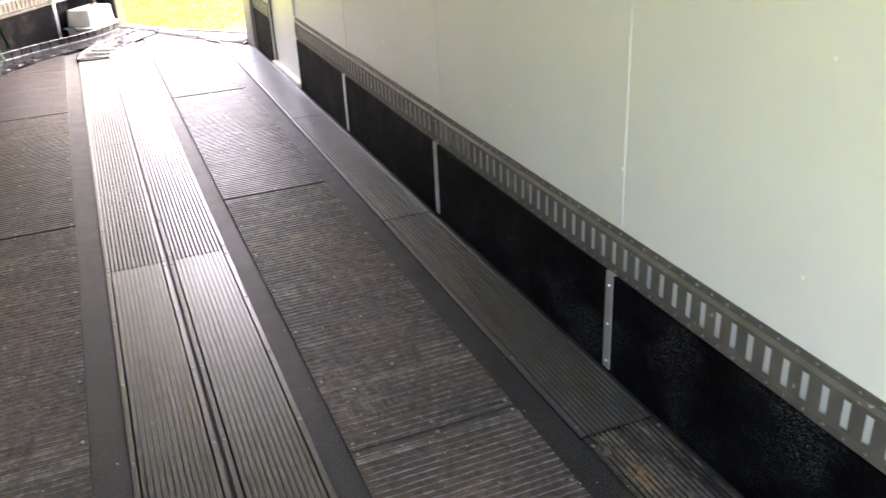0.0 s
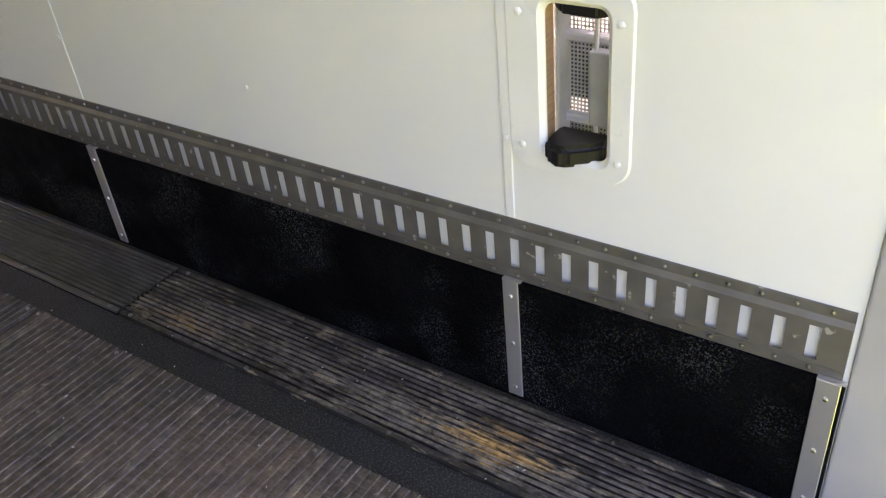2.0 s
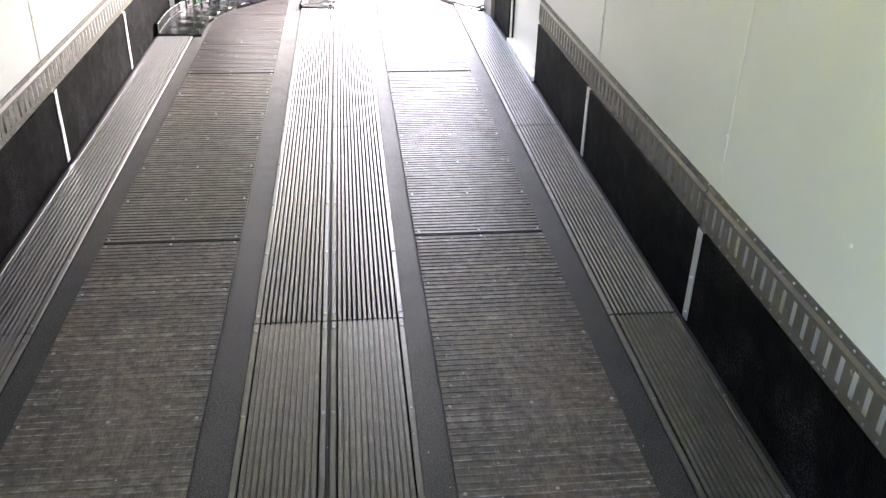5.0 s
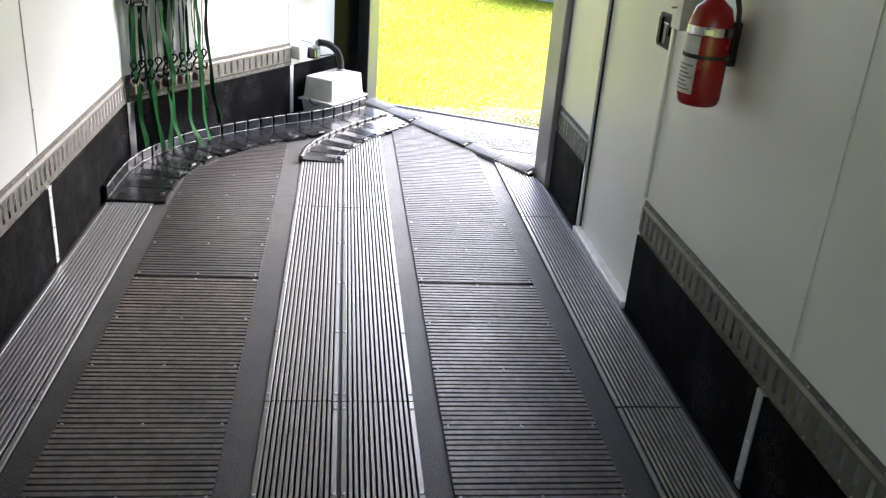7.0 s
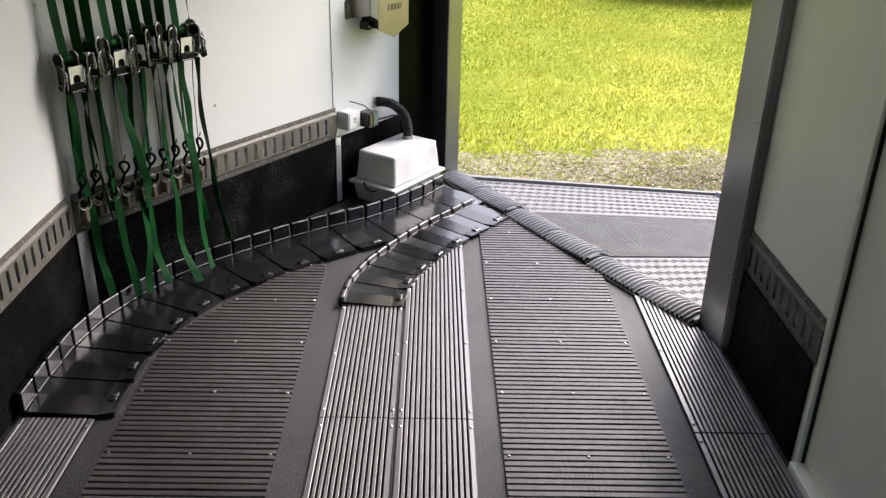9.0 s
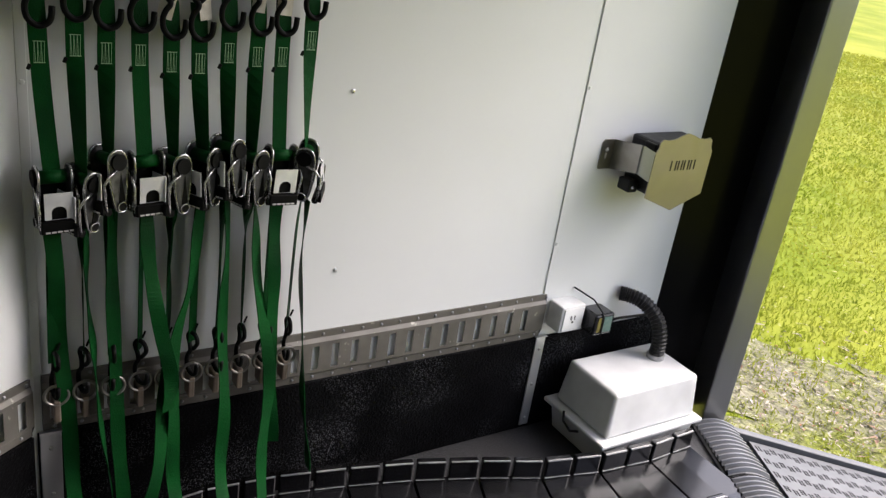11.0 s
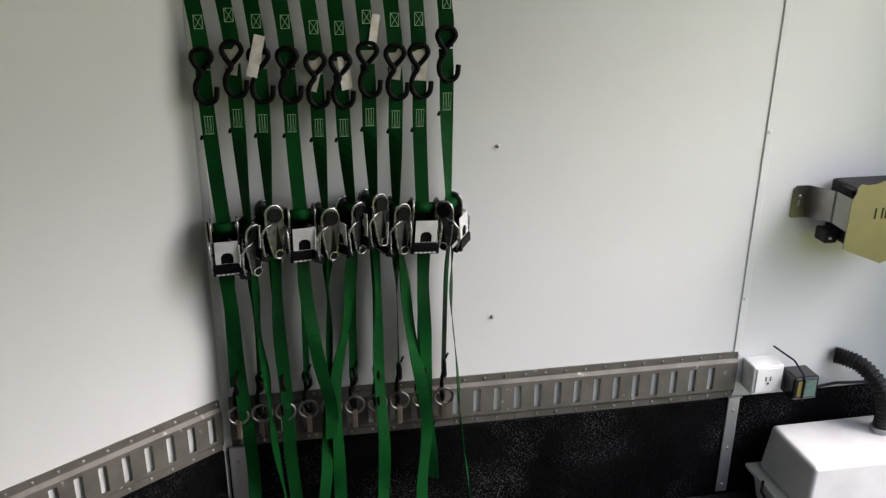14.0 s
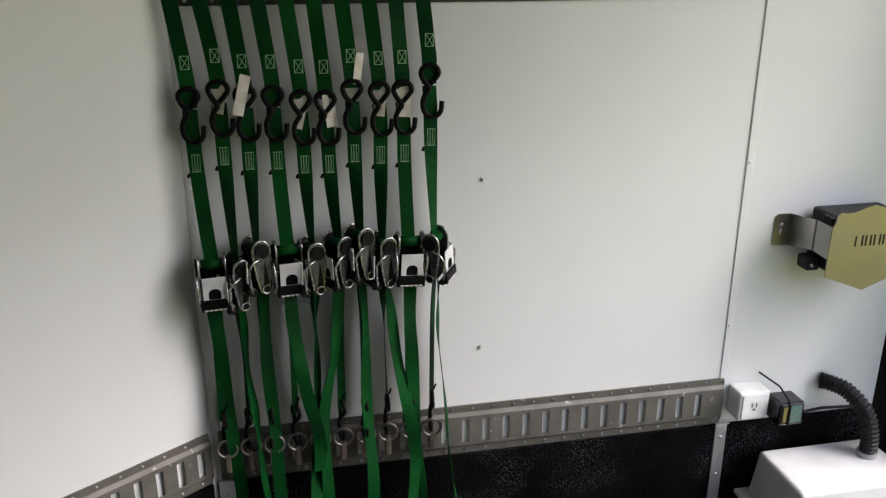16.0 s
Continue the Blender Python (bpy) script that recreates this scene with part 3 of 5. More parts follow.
def glide(x0, x1, y0, y1, cut=None, label="dark grey ribbed plastic floor glide", mat=None):
    """A hard plastic strip with lengthwise ribs and flat edges, screwed down along both edges."""
    w = x1 - x0
    n = 12
    low = 0.0072 if y1 < 3.1 else 0.0035 if x1 > -0.1 else 0.0006  # dirt fills the grooves near the rear and the side door
    pitch = (w - 0.036) / n
    prof = [(0, 0), (0, 0.008), (0.002, 0.0110), (0.0135, 0.0114), (0.0155, 0.010), (0.0165, 0.001)]
    for k in range(n):
        a = 0.018 + k * pitch
        prof += [(a + pitch * f, z) for f, z in ((0.15, low), (0.17, 0.0108), (0.20, 0.0120), (0.25, 0.0125), (0.72, 0.0125), (0.78, 0.0120), (0.81, 0.0108), (0.83, low))]
    prof += [(w - 0.0165, 0.001), (w - 0.0155, 0.010), (w - 0.0135, 0.0114), (w - 0.002, 0.0110), (w, 0.008), (w, 0)]
    bm = bmesh.new()
    ends = [(cut(x0 + px) if cut else y1) for px, _ in prof]
    lo = [bm.verts.new((x0 + px - (x0 + x1) / 2, 0.0, pz)) for px, pz in prof]
    hi = [bm.verts.new((x0 + px - (x0 + x1) / 2, e - y0, pz)) for (px, pz), e in zip(prof, ends)]
    for i in range(len(prof) - 1):
        bm.faces.new((lo[i], lo[i + 1], hi[i + 1], hi[i]))
    skirt(bm, lo)
    skirt(bm, hi)
    strip = thing("floor_glide", label, "floor strip", pose((x0 + x1) / 2, y0, 0.0), "floor glides")
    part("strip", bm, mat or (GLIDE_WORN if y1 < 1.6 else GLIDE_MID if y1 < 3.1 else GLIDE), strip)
    bm = bmesh.new()
    for sx in (-1, 1):
        e = (cut(x1 if sx > 0 else x0) if cut else y1) - y0
        k, y = max(2, round(e / 0.38)), 0.035
        for j in range(k + 1):
            dome(bm, sx * (w / 2 - 0.008), y + (e - 0.07) * j / k, 0.0112, 0.0060, 0.0035)
    part("screw_set", bm, FLOOR_SCREW, strip)
    return strip


def rib_mat(x0, x1, y0, y1, cut=None, rows=6, look_of=None):
    """A rubber mat with ribs across the trailer; cut(y) gives the ends of its ribs where it is trimmed."""
    pitch = 0.0229
    bm = bmesh.new()
    n = int((y1 - y0 - 0.008) / pitch)
    jig = random.Random(int(y0 * 100) + 7)
    low = 0.0078 if y1 < 3.7 and not look_of else 0.0008  # dust fills the grooves near the rear
    # places (y at one end, y at the other, height): broad flat ribs with a small worn lip, narrow grooves between
    prof = [(0.0, 0.0, 0.0), (0.0, 0.0, 0.009), (0.002, 0.002, 0.009), (0.003, 0.003, 0.003)]
    for k in range(n):
        a, b = [0.004 + k * pitch + jig.uniform(-0.0009, 0.0009) for _ in range(2)]
        h = 0.0108 + jig.uniform(-0.0005, 0.0003)
        prof += [(a + f, b + f, z) for f, z in ((0.0024, low), (0.0028, h - 0.0010), (0.0034, h), (0.0054, h), (0.0062, h - 0.0008), (0.0196, h - 0.0008), (0.0205, h - 0.0016), (0.0209, low))]
    prof += [(y1 - y0, y1 - y0, 0.006), (y1 - y0, y1 - y0, 0.0)]
    cx = (x0 + x1) / 2
    sides = [(cut(y0 + py) if cut else (x0, x1)) for py, _, _ in prof]
    lo = [bm.verts.new((s[0] - cx, py, pz)) for (py, _, pz), s in zip(prof, sides)]
    hi = [bm.verts.new((s[1] - cx, py, pz)) for (_, py, pz), s in zip(prof, sides)]
    for i in range(len(prof) - 1):
        bm.faces.new((lo[i + 1], lo[i], hi[i], hi[i + 1]))
    skirt(bm, lo)
    skirt(bm, hi)
    mat = thing("rubber_mat", "worn dark rubber floor mat with cross ribs", "floor mat", pose(cx, y0, 0.0), "ribbed floor mats")
    part("sheet", bm, look_of or MAT_DUSTY if look_of or y1 < 3.7 else MAT_MID if y1 < 5.5 else MAT, mat)
    bm = bmesh.new()
    for r in range(rows + 1):
        y = 0.02 + (y1 - y0 - 0.04) * r / rows
        s = cut(y0 + y) if cut else (x0, x1)
        for f in (0.03, 0.5, 0.97):
            dome(bm, s[0] + (s[1] - s[0]) * f - cx, y, 0.0100, 0.0054, 0.0035)
    part("screw_set", bm, FLOOR_SCREW, mat)
    return mat


REAR = -0.10
cuts = [REAR, 1.53, 3.02, 4.565, 6.09]
for a, b in zip(cuts, cuts[1:] + [None]):
    if b:
        # the front right strips take the copy with light painted into its ribs
        glide(-0.228, -0.026, a + 0.004, b - 0.004, mat=GLIDE_STAINED if a < 0 else GLIDE_LIT if a > 3 else GLIDE_MID)
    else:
        glide(-0.228, -0.026, a + 0.002, 6.6, cut=lambda x: sill_y(x, 0.04), mat=GLIDE_LIT)
cuts = [REAR, 1.5, 3.05, 4.59, 6.135]
for x0, x1, end in ((-1.036, -0.827, 7.30), (-1.253, -1.044, 6.79)):
    for a, b in zip(cuts, cuts[1:] + [end]):
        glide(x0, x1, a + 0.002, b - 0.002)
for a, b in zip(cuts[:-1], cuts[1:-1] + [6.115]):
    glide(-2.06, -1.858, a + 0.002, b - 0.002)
cuts = [REAR, 1.73, 3.555, 5.385]
for a, b in zip(cuts, cuts[1:]):
    rib_mat(-0.754, -0.313, a + 0.002, b - 0.002)
    rib_mat(-1.784, -1.343, a + 0.012, b + 0.008)
rib_mat(-0.754, -0.313, 5.387, 7.72, cut=lambda y: (-0.754, max(-0.752, min(-0.313, JR.x + (y + 0.04 - JR.y) * (JL.x - JR.x) / (JL.y - JR.y)))), rows=8, look_of=MAT_SCUFFED)
rib_mat(-1.784, -1.343, 5.397, 7.10, cut=lambda y: (-1.784 if y < 6.55 else -1.784 + (y - 6.55) * 0.62, -1.343), rows=6)

rng = random.Random(31)
verts, faces = [], []
for _ in range(260):
    x, y = rng.uniform(-1.8, -0.05), -0.05 + 2.6 * rng.random() ** 1.4
    l, w, turn = rng.uniform(0.0012, 0.0028 + 0.005 * rng.random() ** 4), rng.uniform(0.0010, 0.0024), rng.uniform(0, math.pi)
    c, d, z, i = math.cos(turn), math.sin(turn), 0.0128, len(verts)
    verts += [(x + l * c, y + l * d, z), (x - w * d, y + w * c, z), (x - l * c, y - l * d, z), (x + w * d, y - w * c, z), (x, y, z + 0.002)]
    faces += [(i, i + 1, i + 4), (i + 1, i + 2, i + 4), (i + 2, i + 3, i + 4), (i + 3, i, i + 4), (i + 3, i + 2, i + 1, i)]
me = bpy.data.meshes.new("floor_crumbs")
me.from_pydata(verts, [], faces)
me.materials.append(LABEL)
tagged(new("floor_crumbs", me), "pale crumbs and chips scattered on the rear floor", "debris", kind="stuff")

# ---------------------------------------------------------------- curved guides of hinged plastic links


def along(points, count):
    """count + 1 places at even steps along a line of points, rounded."""
    pts = [Vector((*p, 0)) for p in points]
    for _ in range(2):
        pts = [pts[0]] + [q for a, b in zip(pts, pts[1:]) for q in (a.lerp(b, 0.25), a.lerp(b, 0.75))] + [pts[-1]]
    lengths = [(b - a).length for a, b in zip(pts, pts[1:])]
    total, out = sum(lengths), []
    for k in range(count + 1):
        s = total * k / count
        for a, b, l in zip(pts, pts[1:], lengths):
            if s <= l + 1e-6:
                out.append(a.lerp(b, min(1, s / l)))
                break
            s -= l
        else:
            out.append(pts[-1])
    return out


def curved_guide(points, count, reach, high, label):
    guide = thing("curved_guide", label, "floor guide")
    line = along(points, count)
    for k in range(count):
        a, b = line[k], line[k + 1]
        d = (b - a).normalized()
        inward = Vector((d.y, -d.x, 0))
        prev = (line[k] - line[k - 1]).normalized() if k else d
        nxt = (line[k + 2] - line[k + 1]).normalized() if k + 2 <= count else d
        ia, ib = Vector(((prev + d).y, -(prev + d).x, 0)).normalized(), Vector(((nxt + d).y, -(nxt + d).x, 0)).normalized()
        # the flat wing, a little dished, with a rounded inner end
        bm = bmesh.new()
        p, q = a + d * 0.004, b - d * 0.004
        steps = 7
        rows = []
        for j in range(steps + 1):
            f = j / steps
            l, r = p + ia * reach * f, q + ib * reach * f
            z = 0.024 - 0.009 * f + (0.004 if j == steps else 0)
            mid = (l + r) / 2 + inward * (0.012 if j == steps else 0)
            w = 1.0 if j < steps else 0.86
            rows.append([bm.verts.new((*(mid + (x - (l + r) / 2) * w).xy, zz)) for x, zz in ((l, 0.001), (l, z), ((l + r) / 2, z + 0.0035), (r, z), (r, 0.001))])
        for s, t in zip(rows, rows[1:]):
            for i in range(4):
                bm.faces.new((s[i], s[i + 1], t[i + 1], t[i]))
        bm.faces.new(list(reversed(rows[-1])))
        bm.faces.new(rows[0])
        wing = part("wing", bm, FLEX, guide, smooth=False)
        e = (p + q) / 2 + (ia + ib).normalized() * (reach - 0.012)
        tab = box(bmesh.new(), -0.02, -0.012, 0.012, 0.02, 0.012, 0.023, 0.004, pose(e.x, e.y, 0.002, 0, 0, math.degrees(math.atan2(d.y, d.x))))
        part("screw_tab", tab, FLEX, wing)
        turn = math.degrees(math.atan2(d.y, d.x))
        half = (q - p).length * 0.40 * (1 - 0.25 * (reach > 0.22))
        # thin pale bars put the edge glints into the colour
        part("edge_glint", box(bmesh.new(), -half, -0.0015, 0.010, half, 0.0015, 0.0185, 0.001, pose(*(e + inward * 0.021).xy, 0, 0, 0, turn), 1), PALE_EDGE, wing, "pale strip painted as an edge glint")
        # one dark dome stands in for the round hole in the lug
        tab_hole = bmesh.new()
        dome(tab_hole, e.x + d.x * 0.006, e.y + d.y * 0.006, 0.025, 0.0075, 0.0015)
        part("screw_set", tab_hole, RUBBER, wing)
        # upright blocks, two to a wing
        for h in range(2):
            u, v = a.lerp(b, h / 2 + 0.02), a.lerp(b, h / 2 + 0.46)
            m = Matrix.Translation((u + v) / 2) @ pose(0, 0, 0, 0, 0, math.degrees(math.atan2(d.y, d.x)))
            l = (v - u).length / 2
            bm = bmesh.new()
            box(bm, -l, -0.010 - 0.003 * (high < 0.05), 0.0, l, 0.010, high, 0.004 + 0.004 * (high < 0.05), m)
            block = part("upright_block", bm, FLEX, guide)
            part("edge_glint", box(bmesh.new(), -l + 0.002, -0.0112, high - 0.0034, l - 0.002, -0.0070, high + 0.0006, 0.001, m, 1), PALE_EDGE, block, "pale strip painted as an edge glint")
            if high > 0.05:
                part("edge_glint", box(bmesh.new(), -l, -0.0135, 0.0285, l, -0.0105, 0.0305, 0.0008, m, 1), PALE_EDGE, block, "pale strip painted as an edge glint")
    return guide


curved_guide([(-2.058, 6.12), (-2.058, 6.36), (-2.045, 6.55), (-1.99, 6.72), (-1.86, 6.98), (-1.69, 7.15), (-1.541, 7.286), (-1.379, 7.412), (-1.243, 7.495), (-1.124, 7.605), (-1.02, 7.719), (-0.905, 7.905)],
             13, 0.235, 0.082, "curved black plastic guide rail with hinged wings on the floor")
curved_guide([(-1.258, 6.775), (-1.251, 6.912), (-1.191, 7.095), (-1.1, 7.261), (-1.008, 7.422), (-0.907, 7.549), (-0.776, 7.714)],
             7, 0.205, 0.040, "low curved black plastic guide with hinged wings on the floor")

# ---------------------------------------------------------------- ramp outside the nose door
TILT = -13.0
ramp = thing("ramp", "lowered nose ramp with black traction mats", "ramp", DOOR_M @ pose(0, 0.05, -0.012, TILT))
LONG = 1.95
part("panel", box(bmesh.new(), 0.0, 0.0, -0.045, SILL, LONG, -0.004, 0.003), DECK, ramp)
for x in (0.0, SILL - 0.03):
    part("edge", box(bmesh.new(), x, 0.03, -0.004, x + 0.03, LONG, 0.022, 0.003), STUD, ramp, "raised dull ramp edge")
part("edge", box(bmesh.new(), 0.031, LONG - 0.06, -0.004, SILL - 0.031, LONG, 0.034, 0.004), POST, ramp, "dull grey ramp end")
for x0, x1 in ((0.036, 0.49), (1.03, SILL - 0.036)):
    y0, y1 = 0.1, LONG - 0.065
    mat = part("open_mat", box(bmesh.new(), x0, y0, -0.003, x1, y1, 0.006), STUD, ramp, "grey traction mat with dark dashes")
    # small black blocks on the sheet stand in for its dark holes
    bm = bmesh.new()
    rows, cols = int((y1 - y0) / 0.027), int((x1 - x0) / 0.058)
    for r in range(rows):
        for c in range(cols):
            x = x0 + 0.02 + c * (x1 - x0 - 0.02) / cols + (0.010 if r % 2 else 0)
            y = y0 + 0.010 + r * 0.027
            for k in (0, 0.011):
                for g in (0, 0.0085, 0.017):
                    box(bm, x + g, y + k, 0.0045, x + g + 0.0058, y + k + 0.0058, 0.0068)
    part("hole_marks", bm, KICK, mat)
bm = bmesh.new()
prof = [(0.1, -0.003), (0.1, 0.003)]
for k in range(int((LONG - 0.18) / 0.0165)):
    y = 0.102 + k * 0.0165
    prof += [(y + 0.002, 0.002), (y + 0.004, 0.009), (y + 0.011, 0.009), (y + 0.0135, 0.002)]
prof += [(LONG - 0.066, 0.003), (LONG - 0.066, -0.003)]
lo = [bm.verts.new((0.498, py, pz)) for py, pz in prof]
hi = [bm.verts.new((1.022, py, pz)) for py, pz in prof]
for i in range(len(prof) - 1):
    bm.faces.new((lo[i + 1], lo[i], hi[i], hi[i + 1]))
part("ribbed_mat", bm, STUD, ramp, "dark mat with fine cross ribs")

hinge = thing("hinge_cover", "ribbed plastic hinge cover along the nose door sill", "hinge cover", DOOR_M)
for k in range(6):
    x0, x1 = 0.010 + k * SILL / 6, (k + 1) * SILL / 6 - (0.012 if k % 2 else 0.002)
    bm = bmesh.new()
    n = 12
    rows = []
    for j in range(4 * n + 1):
        f = j / (4 * n)
        rib = (0.011 if j % 4 in (1, 2) else 0.0) + (0.006 + 0.008 * (k % 2)) * f
        rows.append([bm.verts.new((x0 + (x1 - x0) * f, -0.035 + 0.130 * s, (0.004 + rib) + 0.024 * math.sin(math.pi * (0.08 + 0.82 * s)) - 0.012 * s)) for s in [i / 8 for i in range(9)]])
    for s, t in zip(rows, rows[1:]):
        for i in range(8):
            bm.faces.new((s[i], s[i + 1], t[i + 1], t[i]))
    piece = part("cover_piece", bm, HINGE, hinge)
    part("front_lip", tube(bmesh.new(), [(x0, -0.036, 0.006), (x1, -0.036, 0.006)], 0.0035, 6), PALE_EDGE, piece, "pale front lip")
    part("end_rib", tube(bmesh.new(), [(x1 + 0.009, -0.035 + 0.130 * s, 0.004 + 0.022 * math.sin(math.pi * (0.08 + 0.82 * s)) - 0.012 * s) for s in [i / 8 for i in range(9)]], 0.010, 6), KICK, piece)

# ---------------------------------------------------------------- outside
bm = bmesh.new()
bmesh.ops.create_grid(bm, x_segments=60, y_segments=60, size=300)
for v in bm.verts:
    v.co.z = GROUND
ground = mesh_object("ground", bm, LAWN)
tagged(ground, "wide green lawn around the trailer", "ground", kind="structure")

soil_c = Vector((1.0, 9.35))
bm = bmesh.new()
ring = []
for k in range(240):
    t = 2 * math.pi * k / 240
    r = 1.0 + 0.25 * noise.noise(Vector((math.cos(t) * 1.7, math.sin(t) * 1.7, 3))) + 0.30 * noise.noise(Vector((math.cos(t) * 11, math.sin(t) * 11, 5))) + 0.07 * noise.noise(Vector((math.cos(t) * 30, math.sin(t) * 30, 1)))
    ring.append(bm.verts.new((soil_c.x + 2.6 * r * math.cos(t), soil_c.y + 0.60 * r * math.sin(t), GROUND + 0.006)))
bm.faces.new(ring)
tagged(mesh_object("bare_ground", bm, DIRT), "trodden bare soil with thin grass by the ramp", "ground", kind="structure")

rng = random.Random(5)
verts, faces = [], []
for _ in range(230000):
    far = rng.random() ** 1.6
    x, y = rng.uniform(-2.5, 7.5) , 8.3 + 15 * far
    if x < -0.9 and y < 8.9:
        continue
    inside = ((x - soil_c.x) / 2.6) ** 2 + ((y - soil_c.y) / 0.74) ** 2
    inside += 0.55 * noise.noise(Vector((x * 3.1, y * 3.1, 2)))
    if inside < 1.2 and rng.random() > 0.46 + 0.4 * inside ** 2:
        continue
    q = Vector((x - JL.x, y - JL.y))
    if -0.1 < q.dot(E1) < SILL + 0.1 and -0.1 < q.dot(OUT) < LONG + 0.05:
        continue
    h = rng.uniform(0.012, 0.035) * (1 + 0.5 * noise.noise(Vector((x * 0.8, y * 0.8, 0))))
    w = rng.uniform(0.0022, 0.0040) * (1 + 2.0 * far)
    t, lean = rng.uniform(0, math.pi * 2), rng.uniform(0.004, 0.034)
    dx, dy = w * math.cos(t), w * math.sin(t)
    lx, ly = lean * math.cos(t + 1.3), lean * math.sin(t + 1.3)
    i = len(verts)
    verts += [(x - dx, y - dy, GROUND), (x + dx, y + dy, GROUND), (x + dx * 0.7 + lx * 0.45, y + dy * 0.7 + ly * 0.45, GROUND + h * 0.65), (x + lx, y + ly, GROUND + h)]
    faces += [(i, i + 1, i + 2), (i, i + 2, i + 3)]
me = bpy.data.meshes.new("grass")
me.from_pydata(verts, [], faces)
me.materials.append(GRASS)
tagged(new("grass", me), "bright green grass blades on the lawn", "grass", kind="stuff")

rng = random.Random(21)
verts, faces = [], []
for _ in range(12000):
    t, q = rng.uniform(0, math.pi * 2), abs(rng.gauss(0, 0.62))
    x, y = soil_c.x + 2.6 * q * math.cos(t), soil_c.y + 0.74 * q * math.sin(t)
    v = Vector((x - JL.x, y - JL.y))
    if -0.1 < v.dot(E1) < SILL + 0.1 and -0.1 < v.dot(OUT) < LONG + 0.05:
        continue
    l, w, turn, tip = rng.uniform(0.007, 0.014 + 0.028 * rng.random() ** 3), rng.uniform(0.002, 0.008), rng.uniform(0, math.pi), rng.uniform(0.0, 0.010)
    c, d = math.cos(turn), math.sin(turn)
    i, z = len(verts), GROUND + rng.uniform(0.009, 0.024)
    verts += [(x - l * c, y - l * d, z), (x + w * d, y - w * c, z + tip), (x + l * c, y + l * d, z + tip * 0.4), (x - w * d, y + w * c, z + 0.004)]
    faces.append((i, i + 1, i + 2, i + 3))
me = bpy.data.meshes.new("dry_litter")
me.from_pydata(verts, [], faces)
me.materials.append(LITTER)
tagged(new("dry_litter", me), "pale dry leaf bits and chips on the soil", "litter", kind="stuff")

# ---------------------------------------------------------------- ratchet straps on the nose wall


def ribbon(bm, pts, width, twists, thick=0.0016):
    """A band of webbing through points (u, off, z); twists: its turn about its length at each point, in degrees."""
    rows = []
    for (u, off, z), tw in zip(pts, twists):
        a = radians(tw)
        c, s = math.cos(a) * width / 2, math.sin(a) * width / 2
        nx, ny = -math.sin(a) * thick / 2, math.cos(a) * thick / 2
        rows.append([bm.verts.new(p) for p in ((u - c - nx, -off - s - ny, z), (u + c - nx, -off + s - ny, z), (u + c + nx, -off + s + ny, z), (u - c + nx, -off - s + ny, z))])
    for a, b in zip(rows, rows[1:]):
        for i in range(4):
            bm.faces.new((a[i], a[(i + 1) % 4], b[(i + 1) % 4], b[i]))
    bm.faces.new(rows[0])
    bm.faces.new(list(reversed(rows[-1])))
    return bm


def smooth_line(keys, n):
    """n + 1 points through keys of (u, off, z, twist), by Catmull-Rom."""
    ks = [Vector(k) for k in keys]
    ks = [ks[0] * 2 - ks[1]] + ks + [ks[-1] * 2 - ks[-2]]
    out = []
    m = len(keys) - 1
    for j in range(n + 1):
        f = m * j / n
        i = min(int(f), m - 1)
        t = f - i
        p0, p1, p2, p3 = ks[i:i + 4]
        out.append(0.5 * (2 * p1 + (p2 - p0) * t + (2 * p0 - 5 * p1 + 4 * p2 - p3) * t * t + (3 * p1 - p0 - 3 * p2 + p3) * t ** 3))
    return [tuple(v[:3]) for v in out], [v[3] for v in out]


def s_hook(bm, u, off, z, h, r=0.006):
    """A hook bent like an 8: a closed eye above, an open hook below with its tip turned up."""
    bends = [(-12, 110), (25, 80), (55, 43), (40, 10), (0, 0), (-42, 13), (-55, 43), (-35, 80), (-8, 113), (-32, 145), (-47, 180), (-40, 225), (-5, 255), (35, 255), (65, 230), (73, 180)]
    k = h / 255
    keys = [(u + x * k * 0.82, off + (0.004 if i > 7 else -0.002 if i < 2 else 0.0), z - y * k, 0) for i, (x, y) in enumerate(bends)]
    pts, _ = smooth_line(keys, 60)
    return tube(bm, [(a, -o, c) for a, o, c in pts], r, 8)


